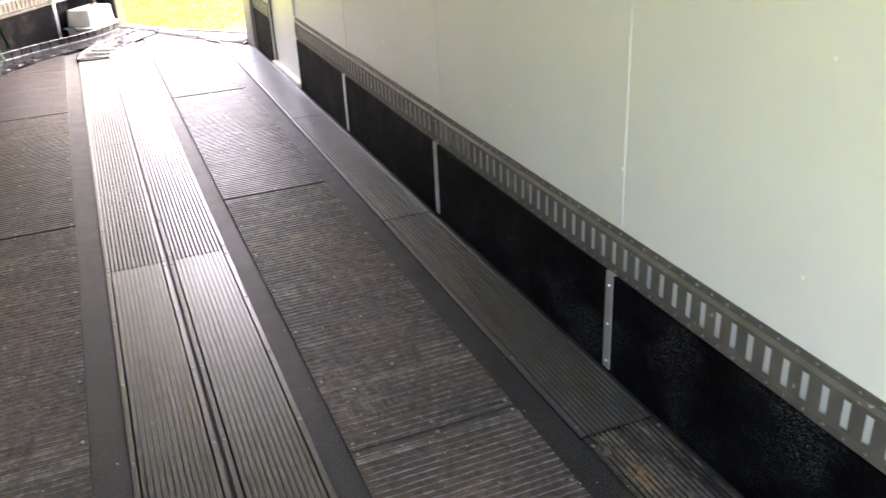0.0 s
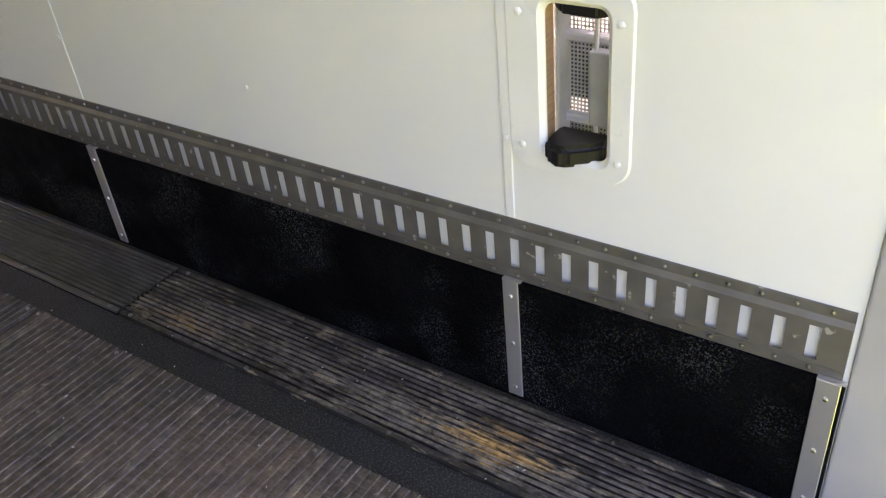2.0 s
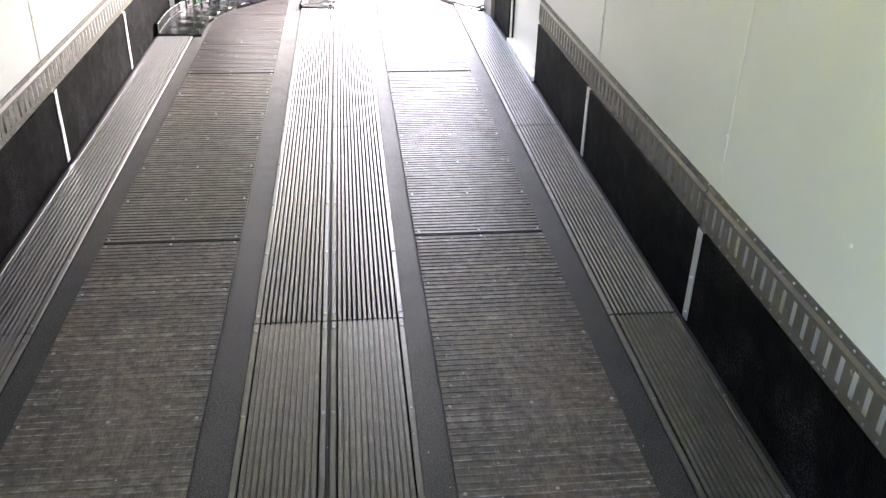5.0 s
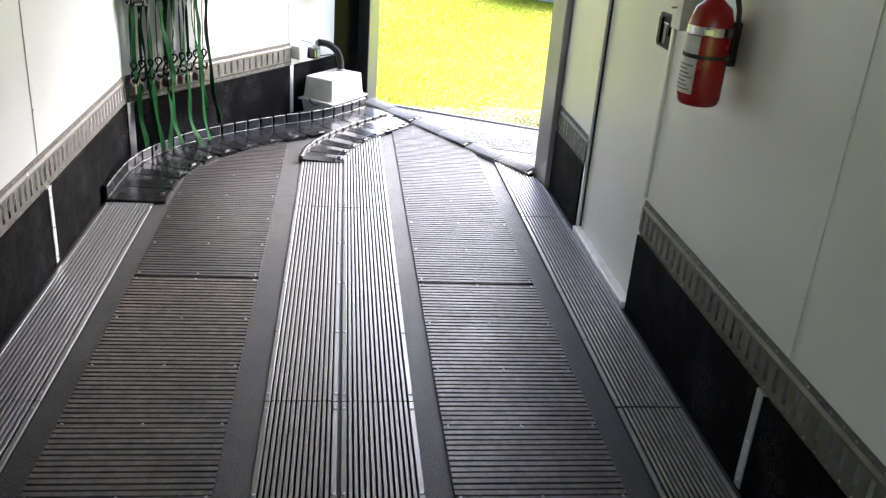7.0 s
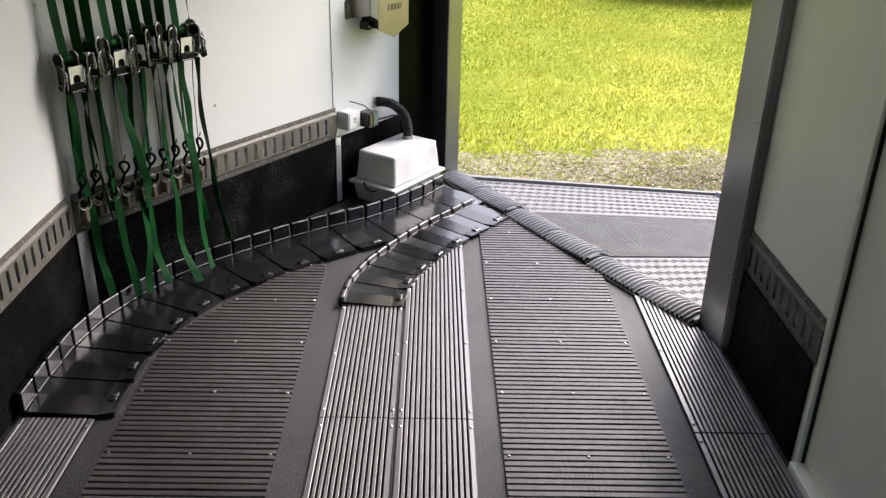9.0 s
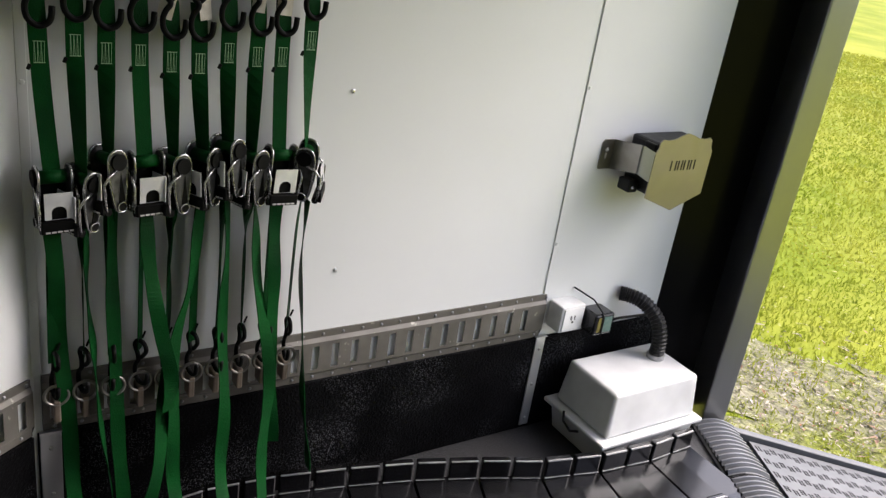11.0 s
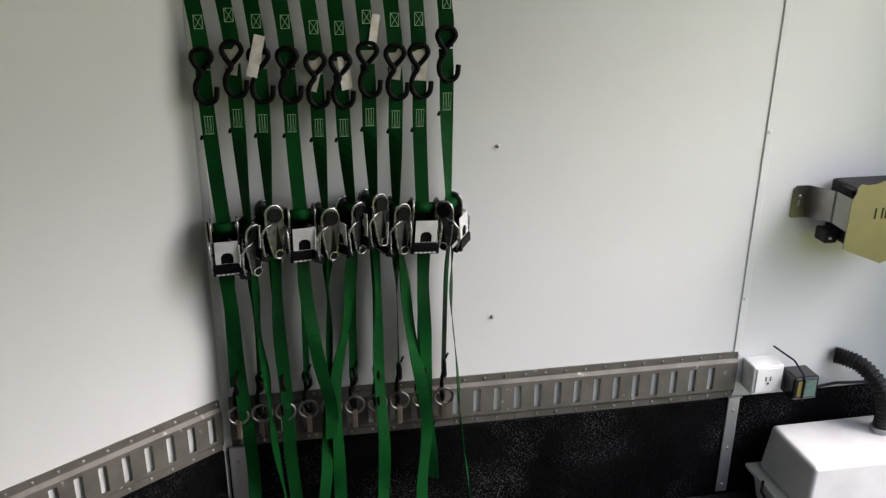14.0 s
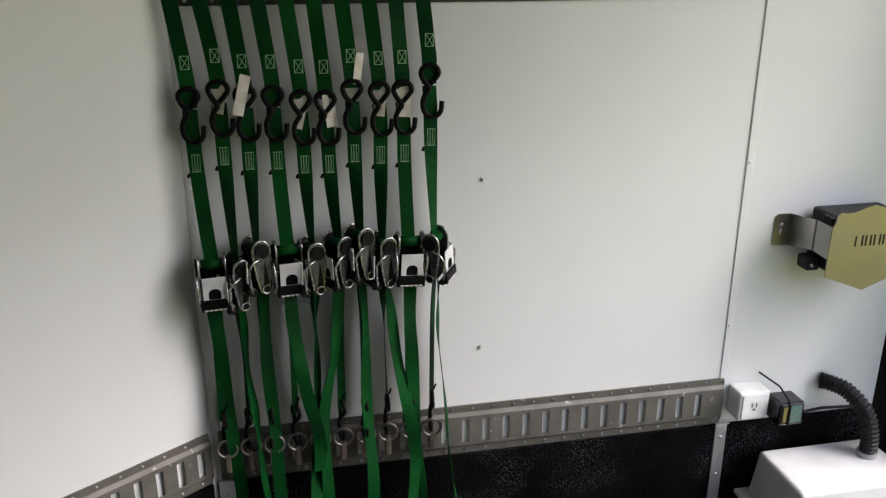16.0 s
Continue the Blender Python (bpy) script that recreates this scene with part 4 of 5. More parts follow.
def ratchet_parts(parent, m, rng):
    """The ratchet buckle: two curved side plates, a handle with a stamped plate, a spool wound with webbing and a foot bar."""
    ratchet = part("ratchet", bmesh.new(), SIDE_PLATE, parent, "steel ratchet buckle with bright rims")
    bm = bmesh.new()
    prof = [(-0.010, 0.054), (0.006, 0.056), (0.018, 0.046), (0.020, 0.024), (0.016, -0.014), (0.011, -0.046), (0.002, -0.056), (-0.007, -0.052), (-0.014, -0.020), (-0.018, 0.014), (-0.018, 0.040)]
    rims = bmesh.new()
    for sx in (-1, 1):
        x = sx * 0.027
        lo = [bm.verts.new((x - 0.0012, -py, pz)) for py, pz in prof]
        hi = [bm.verts.new((x + 0.0012, -py, pz)) for py, pz in prof]
        bm.faces.new(list(reversed(lo)))
        bm.faces.new(hi)
        for i in range(len(prof)):
            bm.faces.new((lo[i], lo[(i + 1) % len(prof)], hi[(i + 1) % len(prof)], hi[i]))
        ring = [Vector((x, -py * 1.02, pz * 1.02)) for py, pz in prof]
        ring = [p for a, b in zip(ring, ring[1:] + ring[:1]) for p in (a.lerp(b, 0.25), a.lerp(b, 0.75))]
        tube(rims, ring, 0.0026, 6, closed=True)
    bm.transform(m)
    bm.to_mesh(ratchet.data)
    bm.free()
    rims.transform(m)
    part("plate_rim", rims, RIM_STEEL, ratchet, "bright rolled rim", smooth=True)
    bm = bmesh.new()
    lean = rng.uniform(-3, 3)
    t = m @ pose(0, 0, 0, lean)
    side = [(0.0315, -0.006, 0.022), (0.034, -0.024, 0.014), (0.033, -0.034, 0.0), (0.031, -0.030, -0.040), (0.028, -0.024, -0.056)]
    tube(bm, [(-x, y, z) for x, y, z in side] + list(reversed(side)), 0.0026, 6)
    bm.transform(t)
    part("handle", bm, RIM_STEEL, ratchet, "bright handle bars", smooth=True)
    bm = panel(bmesh.new(), -0.0235, 0.0235, -0.030, 0.018, -0.034, -0.0325, [(-0.0125 * math.cos(k * 0.22), 0.0125 * math.cos(k * 0.22), -0.0298, -0.019 + 0.0125 * math.sin((k + 1) * 0.22)) for k in range(7)])
    bm.transform(t)
    part("stamped_plate", bm, BRIGHT, ratchet, "bright stamped plate")
    bm = cyl(bmesh.new(), (-0.030, -0.024, -0.052), (0.030, -0.024, -0.052), 0.007, 10)
    box(bm, -0.030, -0.037, -0.056, 0.030, -0.030, -0.033, 0.002)
    # black sheet added behind the stamped plate, so its hole looks dark
    box(bm, -0.022, -0.029, -0.036, 0.022, -0.026, 0.010, 0.001, segs=1)
    bm.transform(t)
    grip = part("grip", bm, HOOK, ratchet, "black ratchet grip")
    bm = bmesh.new()
    for k in range(5):
        box(bm, -0.024 + k * 0.0098, -0.0378, -0.0535, -0.0165 + k * 0.0098, -0.0371, -0.0505)
    bm.transform(t)
    part("print_bars", bm, LABEL, grip, "pale print on the grip")
    for sx in (-1, 1):
        bm = cyl(bmesh.new(), (sx * 0.0284, 0.0, 0.036), (sx * 0.0335, 0.0, 0.036), 0.0150, 18)
        bm.transform(m)
        part("axle_cap", bm, HOOK, ratchet, "black axle cap")
        bm = cyl(bmesh.new(), (sx * 0.0284, 0.002, -0.046), (sx * 0.0325, 0.002, -0.046), 0.0075, 14)
        bm.transform(m)
        part("pin_cap", bm, HOOK, ratchet, "black pin cap")
        bm = tube(bmesh.new(), [(sx * 0.0312, 0.002 + 0.0088 * math.cos(q), -0.046 + 0.0088 * math.sin(q)) for q in [math.pi * h / 7 for h in range(14)]], 0.0014, 5, closed=True)
        bm.transform(m)
        part("pin_ring", bm, RIM_STEEL, ratchet, "bright pin ring")
        bm = bmesh.new()
        tri = [(-0.010, -0.036), (0.003, -0.038), (-0.004, 0.016)]
        lo = [bm.verts.new((sx * 0.0286, -py, pz)) for py, pz in tri]
        hi = [bm.verts.new((sx * 0.0294, -py, pz)) for py, pz in tri]
        bm.faces.new(lo)
        bm.faces.new(hi)
        for k in range(3):
            bm.faces.new((lo[k], lo[(k + 1) % 3], hi[(k + 1) % 3], hi[k]))
        bm.transform(m)
        part("plate_slot", bm, HOOK, ratchet, "dark slot in the side plate")
    bm = box(bmesh.new(), -0.0245, 0.004, -0.048, 0.0245, 0.020, 0.040, 0.006)
    box(bm, -0.0245, -0.014, -0.050, 0.0245, 0.004, -0.012, 0.004)
    bm.transform(m)
    part("pawl", bm, HOOK, ratchet, "black pawl and frame between the plates")
    bm = cyl(bmesh.new(), (-0.0215, 0.0, 0.036), (0.0215, 0.0, 0.036), 0.0118, 14)
    bm.transform(m)
    part("wound_webbing", bm, WEB, ratchet, smooth=True)
    for r, z in ((0.006, 0.036), (0.005, -0.045)):
        bm = cyl(bmesh.new(), (-0.0285, 0.0, z), (0.0285, 0.0, z), r, 10)
        bm.transform(m)
        part("axle", bm, STEEL, ratchet)
    return ratchet


HOOK_Z = (1.215, 1.227, 1.215, 1.213, 1.202, 1.200, 1.220, 1.214, 1.215, 1.247)
HOOK_U = (0.026, 0.083, 0.133, 0.187, 0.241, 0.290, 0.344, 0.399, 0.447, 0.503)
BUCKLE_U = (0.040, 0.088, 0.133, 0.196, 0.247, 0.302, 0.349, 0.396, 0.453, 0.510)
BUCKLE_Z = (0.822, 0.815, 0.849, 0.842, 0.838, 0.848, 0.862, 0.842, 0.843, 0.845)
BUCKLE_TURN = (6, -62, -66, 8, -70, -58, -62, -68, 4, 58)
TAILS = (
    ((0.034, 0.05, 0.765, 0), (0.046, 0.04, 0.50, 6), (0.058, 0.045, 0.22, 0), (0.062, 0.07, 0.06, 8)),
    ((0.090, 0.05, 0.760, 70), (0.098, 0.04, 0.55, 66), (0.110, 0.05, 0.36, 72), (0.132, 0.07, 0.10, 80)),
    ((0.138, 0.05, 0.790, 40), (0.140, 0.05, 0.50, 20), (0.148, 0.05, 0.25, 10), (0.152, 0.08, 0.04, 0)),
    ((0.196, 0.06, 0.787, 30), (0.206, 0.075, 0.62, 12), (0.236, 0.08, 0.46, -8), (0.240, 0.075, 0.345, 25)),
    ((0.250, 0.05, 0.785, 75), (0.243, 0.045, 0.60, 68), (0.236, 0.05, 0.40, 40), (0.215, 0.08, 0.20, 10), (0.185, 0.095, 0.045, 5)),
    ((0.302, 0.06, 0.799, 30), (0.280, 0.06, 0.62, 40), (0.252, 0.06, 0.44, 30), (0.255, 0.06, 0.20, 12), (0.262, 0.10, 0.050, 0)),
    ((0.350, 0.06, 0.800, 55), (0.352, 0.06, 0.58, 40), (0.357, 0.065, 0.33, 18), (0.356, 0.085, 0.14, 10), (0.352, 0.155, 0.036, -14)),
    ((0.400, 0.06, 0.790, 60), (0.425, 0.06, 0.60, 32), (0.458, 0.07, 0.36, 8), (0.447, 0.075, 0.18, 25), (0.440, 0.12, 0.045, 10)),
    ((0.454, 0.05, 0.785, 6), (0.456, 0.055, 0.60, 12), (0.462, 0.06, 0.38, -6), (0.474, 0.07, 0.205, -18)),
    ((0.516, 0.06, 0.784, 78), (0.520, 0.05, 0.62, 74), (0.540, 0.05, 0.40, 80), (0.556, 0.06, 0.22, 84), (0.572, 0.075, 0.10, 84)),
)
TAGS = {1: (0.026, 0.058, 10), 2: (0.021, 0.080, 15), 4: (0.026, 0.070, 14), 5: (0.024, 0.066, -6), 6: (0.016, 0.062, 10), 7: (0.024, 0.062, 6), 8: (0.029, 0.066, 4)}
rng = random.Random(11)
for i in range(10):
    ring_u, ring_z = 0.008 + 0.0535 * i, 1.412
    strap = thing("ratchet_strap", "green webbing ratchet strap hanging from the upper cargo rail", "ratchet strap", NOSE_M, "ratchet straps on the nose wall")
    hu, hz = HOOK_U[i], HOOK_Z[i]
    bu, bz = BUCKLE_U[i], BUCKLE_Z[i]
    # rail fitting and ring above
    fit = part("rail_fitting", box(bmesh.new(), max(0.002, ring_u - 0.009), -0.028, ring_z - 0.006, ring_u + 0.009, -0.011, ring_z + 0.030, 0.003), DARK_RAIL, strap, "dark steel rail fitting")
    ring = [(ring_u + 0.026 * math.sin(t), -0.034 - 0.003 * math.cos(t), ring_z + 0.027 * math.cos(t)) for t in [2 * math.pi * k / 18 for k in range(18)]]
    part("ring", tube(bmesh.new(), ring, 0.0032, 7, closed=True), CHROME, fit, smooth=True)
    # upper band from the ring to the hook
    pts, tw = smooth_line([(ring_u, 0.034, ring_z - 0.022, rng.uniform(-6, 6)), ((ring_u + hu) / 2, 0.034, (ring_z + hz) / 2, rng.uniform(-14, 14)), (hu, 0.034, hz + 0.015, rng.uniform(-8, 8)), (hu, 0.032, hz - (0.012 if i in TAGS else 0.036), 0)], 12)
    part("upper_webbing", ribbon(bmesh.new(), pts, 0.030, tw), WEB, strap)
    part("upper_webbing", ribbon(bmesh.new(), [(u, o + 0.004, z) for u, o, z in pts[7:]], 0.030, tw[7:]), WEB, strap)
    part("hook", s_hook(bmesh.new(), hu, 0.041, hz + 0.003, 0.104, 0.0053), HOOK, strap, "black coated S-hook", smooth=True)
    bm = bmesh.new()
    z0 = hz + 0.052
    for s in range(2):
        quad(bm, *[(hu + a, -0.0402, z0 + b) for a, b in ((-0.009 + s * 0.016, -0.013), (-0.0075 + s * 0.016, -0.013), (-0.0075 + s * 0.016, 0.013), (-0.009 + s * 0.016, 0.013))])
        quad(bm, *[(hu + a, -0.0402, z0 + b + s * 0.025) for a, b in ((-0.009, -0.013), (0.0085, -0.013), (0.0085, -0.0117), (-0.009, -0.0117))])
    for s in (-1, 1):
        quad(bm, (hu - 0.008 * s, -0.0404, z0 - 0.012), (hu - 0.0066 * s, -0.0404, z0 - 0.012), (hu + 0.008 * s, -0.0404, z0 + 0.012), (hu + 0.0066 * s, -0.0404, z0 + 0.012))
    part("stitching", bm, STITCH, strap)
    if i in TAGS:
        w, h, lean = TAGS[i]
        up = 0.06 if i == 6 else 0.0
        bm = box(bmesh.new(), -w / 2, -0.0006, -h, w / 2, 0.0006, 0.0, 0.0, pose(hu + 0.005 + (0.014 if i in (6,) else 0), -0.0365 if i not in (2,) else -0.05, hz - 0.003 + up + (0.03 if i == 2 else 0), -4, lean, rng.uniform(-20, 20)))
        part("tag", bm, TAG, strap, "creased paper tag")
    # band from the hook to the buckle, narrowing as it turns
    lower = hz - 0.090
    turn = BUCKLE_TURN[i]
    pts, tw = smooth_line([(hu, 0.033, lower + 0.050, 0), (hu + 0.001, 0.040, lower + 0.004, 0), (hu + (bu - hu) * 0.2, 0.040, lower - 0.06, turn * 0.1), ((hu + bu) / 2, 0.042, (lower + bz) / 2, turn * 0.6), (bu, 0.046, bz + 0.045, turn)], 14)
    part("middle_webbing", ribbon(bmesh.new(), pts, 0.029, tw), WEB, strap)
    bm = bmesh.new()
    z0, c0 = lower - 0.055, hu + (bu - hu) * 0.2
    for k in range(7):
        x = c0 - 0.0085 + k * 0.0026
        quad(bm, (x, -0.0432, z0 - 0.018), (x + 0.0006, -0.0432, z0 - 0.018), (x + 0.0006 + 0.0012 * (-1) ** k, -0.0432, z0 + 0.018), (x + 0.0012 * (-1) ** k, -0.0432, z0 + 0.018))
    for b in (-0.018, 0.017):
        quad(bm, (c0 - 0.009, -0.0434, z0 + b), (c0 + 0.009, -0.0434, z0 + b), (c0 + 0.009, -0.0434, z0 + b + 0.0012), (c0 - 0.009, -0.0434, z0 + b + 0.0012))
    part("stitching", bm, STITCH, strap)
    part("loose_end", box(bmesh.new(), -0.003, -0.002, -0.010, 0.003, 0.002, 0.0, 0.001, pose(c0 - 0.014, -0.042, z0 - 0.020, 0, 24, 0), 1), HOOK, strap)
    ratchet_parts(strap, pose(bu, -0.052, bz, 0, rng.uniform(-5, 5), turn), rng)
    # short band down to the lower hook and ring
    lu = 0.034 + 0.0522 * i
    edge = 52 + 26 * math.sin(i * 2.1) if i else 10
    pts, tw = smooth_line([(bu + 0.002, 0.045, bz - 0.045, turn), (bu + (lu - bu) * 0.4, 0.036, bz - 0.14, edge), (lu, 0.036, 0.478, edge)], 10)
    part("lower_webbing", ribbon(bmesh.new(), pts, 0.025 if i == 0 else 0.021, tw), WEB, strap)
    bm = s_hook(bmesh.new(), 0.0, 0.0, 0.0, 0.092, 0.0046)
    bm.transform(pose(lu, -0.042, 0.500, 0, 4 * math.sin(i * 1.9), -80 + 16 * math.sin(i * 2.6)))
    part("lower_hook", bm, HOOK, strap, "black coated S-hook", smooth=True)
    part("loose_end", box(bmesh.new(), -0.002, -0.0015, 0.0, 0.002, 0.0015, 0.016, 0.0007, pose(lu + 0.004, -0.040, 0.505, 0, 22, 0), 1), HOOK, strap)
    fit = part("rail_fitting", box(bmesh.new(), lu - 0.0065, -0.046, 0.345, lu + 0.0065, -0.012, 0.394, 0.003), FITTING, strap, "tan steel rail fitting")
    ring = [(lu + 0.022 * math.sin(t), -0.040 + 0.003 * math.cos(t), 0.405 + 0.020 * math.cos(t)) for t in [2 * math.pi * k / 18 for k in range(18)]]
    part("ring", tube(bmesh.new(), ring, 0.0034, 7, closed=True), STEEL, fit, smooth=True)
    # loose tail of the strap
    keys = [(u, o + 0.004 * rng.uniform(-1, 1), z, w) for u, o, z, w in TAILS[i]]
    pts, tw = smooth_line(keys, 64)
    pts = [(u + 0.002 * math.sin(k * 0.23 + i), o + 0.004 * math.sin(k * 0.27 + 2 * i), z) for k, (u, o, z) in enumerate(pts)]
    tw = [w + 9 * math.sin(k * 0.31 + 3 * i) for k, w in enumerate(tw)]
    part("tail", ribbon(bmesh.new(), pts, 0.029, tw), WEB, strap, "loose green webbing tail")

# ---------------------------------------------------------------- box with hose in the nose
tub = thing("plastic_box", "milky white plastic box with a lid on the floor", "plastic box", NOSE_M)


def frustum(bm, u0, u1, o0, o1, z0, z1, inset, bevel):
    """A box with rounded edges that narrows towards the top by inset on each side."""
    box(bm, u0, -o1, z0, u1, -o0, z1, bevel, segs=3)
    cu, co = (u0 + u1) / 2, -(o0 + o1) / 2
    for v in bm.verts:
        k = inset * (v.co.z - z0) / (z1 - z0)
        v.co.x -= k * (v.co.x - cu) / ((u1 - u0) / 2)
        v.co.y -= k * (v.co.y - co) / ((o1 - o0) / 2)
    return bm


part("tub", frustum(bmesh.new(), 1.365, 1.70, 0.035, 0.245, 0.0, 0.082, -0.012, 0.008), PLASTIC, tub)
part("rim", box(bmesh.new(), 1.335, -0.270, 0.083, 1.725, -0.012, 0.096, 0.004), PLASTIC, tub)
part("lid", frustum(bmesh.new(), 1.362, 1.705, 0.032, 0.250, 0.0965, 0.230, 0.012, 0.010), PLASTIC, tub, "domed white plastic lid")
part("clip", tube(bmesh.new(), [(1.337, -0.10, 0.10), (1.322, -0.12, 0.085), (1.325, -0.15, 0.07), (1.337, -0.17, 0.078)], 0.004, 6), RUBBER, tub)

hose = thing("hose", "black corrugated hose from the box to the wall", "hose", NOSE_M)
keys = [(1.635, 0.118, 0.228, 0), (1.635, 0.118, 0.285, 0), (1.625, 0.100, 0.345, 0), (1.595, 0.060, 0.388, 0), (1.560, 0.024, 0.400, 0), (1.545, 0.010, 0.400, 0)]
pts, _ = smooth_line(keys, 110)
part("pipe", tube(bmesh.new(), [(u, -o, z) for u, o, z in pts], [0.0225 if k % 4 < 2 else 0.0190 for k in range(111)], 14), RUBBER, hose, smooth=False)
part("collar", cyl(bmesh.new(), (1.635, -0.118, 0.2305), (1.635, -0.118, 0.243), 0.026, 20), GREY, hose, "grey hose collar")

outlet = thing("outlet_box", "white surface-mounted outlet box on the nose wall", "outlet box", NOSE_M)
part("housing", box(bmesh.new(), 1.290, -0.058, 0.335, 1.372, -0.0005, 0.414, 0.004), OUTLET, outlet)
face = part("face_plate", box(bmesh.new(), 1.297, -0.061, 0.341, 1.366, -0.0582, 0.408, 0.002), OUTLET, outlet)
for z in (0.380,):
    bm = bmesh.new()
    for x in (1.322, 1.334):
        box(bm, x, -0.0625, z - 0.006, x + 0.003, -0.0612, z + 0.006)
    cyl(bm, (1.3295, -0.0625, z - 0.013), (1.3295, -0.0612, z - 0.013), 0.0035, 8)
    part("socket", bm, PRINT, face)
plug = thing("power_adapter", "black power adapter with a green label in the outlet", "power adapter", NOSE_M)
part("body", box(bmesh.new(), 1.378, -0.100, 0.334, 1.446, -0.036, 0.398, 0.006), FLEX, plug)
part("label_sheet", box(bmesh.new(), 1.407, -0.1015, 0.343, 1.438, -0.1002, 0.390), GREEN_LABEL, plug, "green printed label")
part("band", box(bmesh.new(), 1.388, -0.1015, 0.345, 1.399, -0.1002, 0.388), YELLOW, plug)
part("cable", tube(bmesh.new(), [(1.403, -0.103, 0.334), (1.403, -0.104, 0.392), (1.403, -0.094, 0.402), (1.395, -0.06, 0.425), (1.375, -0.02, 0.436), (1.37, -0.002, 0.438)], 0.0025, 6), RUBBER, plug)
part("cable", tube(bmesh.new(), [(1.446, -0.07, 0.34), (1.462, -0.04, 0.318), (1.49, -0.016, 0.312), (1.56, -0.014, 0.318), (1.66, -0.014, 0.312), (1.715, -0.014, 0.30)], 0.004, 6), RUBBER, plug)

bracket = thing("wall_bracket", "bent metal wall bracket holding a black unit behind a shield-shaped plate", "bracket", NOSE_M)


def sheet_strip(keys, thick=0.003):
    """A bent metal strip through keys (u, off, low, high)."""
    bm = bmesh.new()
    rows = [[bm.verts.new((u + e, -o - e, z)) for e in (0, thick) for z in (lo, hi)] for u, o, lo, hi in keys]
    for a, b in zip(rows, rows[1:]):
        for i, j in ((0, 1), (1, 3), (3, 2), (2, 0)):
            bm.faces.new((a[i], a[j], b[j], b[i]))
    for r in (rows[0], rows[-1]):
        bm.faces.new((r[0], r[1], r[3], r[2]))
    return bm


arm = part("arm", sheet_strip([(1.393, 0.0035, 0.786, 0.866), (1.395, 0.098, 0.806, 0.880)]), STEEL, bracket, "bent steel arm")
part("arm_end", sheet_strip([(1.396, 0.099, 0.806, 0.880), (1.424, 0.116, 0.788, 0.866)]), ALU, bracket, "paler bent end of the arm")
bm = bmesh.new()
outline = [(1.393, 0.786), (1.393, 0.866), (1.362, 0.866), (1.354, 0.858), (1.354, 0.790), (1.358, 0.786)]
lo, hi = [bm.verts.new((u, -0.0035, z)) for u, z in outline], [bm.verts.new((u, -0.0005, z)) for u, z in outline]
bm.faces.new(lo)
bm.faces.new(list(reversed(hi)))
for k in range(6):
    bm.faces.new((lo[k], hi[k], hi[(k + 1) % 6], lo[(k + 1) % 6]))
tab = part("wall_tab", bm, STEEL, bracket)
part("screw_set", dome(bmesh.new(), 1.372, -0.0037, 0.838, 0.006, 0.004, "y"), SCREW, tab)
part("slot", box(bmesh.new(), 1.369, -0.0042, 0.815, 0.001 + 1.373, -0.0036, 0.830), LABEL, tab, "keyhole slot")
part("unit", box(bmesh.new(), 1.442, -0.112, 0.745, 1.622, -0.012, 0.886, 0.008), RUBBER, bracket, "black plastic unit")
part("unit_lug", box(bmesh.new(), 1.432, -0.108, 0.866, 1.441, -0.07, 0.884, 0.003), RUBBER, bracket)
bm = bmesh.new()
half = [(0.0, 0.914), (0.022, 0.908), (0.045, 0.899), (0.068, 0.897), (0.085, 0.900), (0.094, 0.893), (0.096, 0.876), (0.100, 0.868), (0.104, 0.864), (0.104, 0.744)]
outline = [(1.530 - a, z) for a, z in half] + [(1.530, 0.703)] + [(1.530 + a, z) for a, z in reversed(half[1:])]
lo = [bm.verts.new((u, -0.120, z)) for u, z in outline]
hi = [bm.verts.new((u, -0.1165, z)) for u, z in outline]
bm.faces.new(lo)
bm.faces.new(list(reversed(hi)))
for k in range(len(outline)):
    bm.faces.new((lo[k], hi[k], hi[(k + 1) % len(outline)], lo[(k + 1) % len(outline)]))
plate = part("front_plate", bm, PLATE, bracket, "polished metal shield plate")
bm = bmesh.new()
for x0, x1 in ((1.490, 1.511), (1.517, 1.533), (1.539, 1.557), (1.563, 1.580)):
    box(bm, x0, -0.1212, 0.816, x0 + 0.0035, -0.1201, 0.842)
    box(bm, x1 - 0.0035, -0.1212, 0.816, x1, -0.1201, 0.842)
part("emblem", bm, RUBBER, plate, "black emblem bars")
part("foot", box(bmesh.new(), 1.408, -0.075, 0.742, 1.441, -0.03, 0.775, 0.005), RUBBER, bracket)
part("screw_set", dome(bmesh.new(), 1.420, -0.0752, 0.757, 0.005, 0.003, "y"), SCREW, bracket)

# ---------------------------------------------------------------- fire extinguisher by the side door
ext = thing("fire_extinguisher", "red fire extinguisher in a wall bracket beside the door", "fire extinguisher", pose(-0.083, 4.748, 0.031) @ Matrix.Scale(0.98, 4))
bm = bmesh.new()
prof = [(0.0, 0.872), (0.050, 0.872), (0.057, 0.878), (0.060, 0.892), (0.060, 1.085), (0.056, 1.110), (0.048, 1.135), (0.030, 1.150), (0.021, 1.158), (0.021, 1.185), (0.0, 1.185)]
rings = [[bm.verts.new((r * math.cos(2 * math.pi * k / 28), r * math.sin(2 * math.pi * k / 28), z)) for k in range(28)] for r, z in prof[1:-1]]
for a, b in zip(rings, rings[1:]):
    for k in range(28):
        bm.faces.new((a[k], a[(k + 1) % 28], b[(k + 1) % 28], b[k]))
bm.faces.new(list(reversed(rings[0])))
bm.faces.new(rings[-1])
part("cylinder", bm, RED, ext, smooth=True)


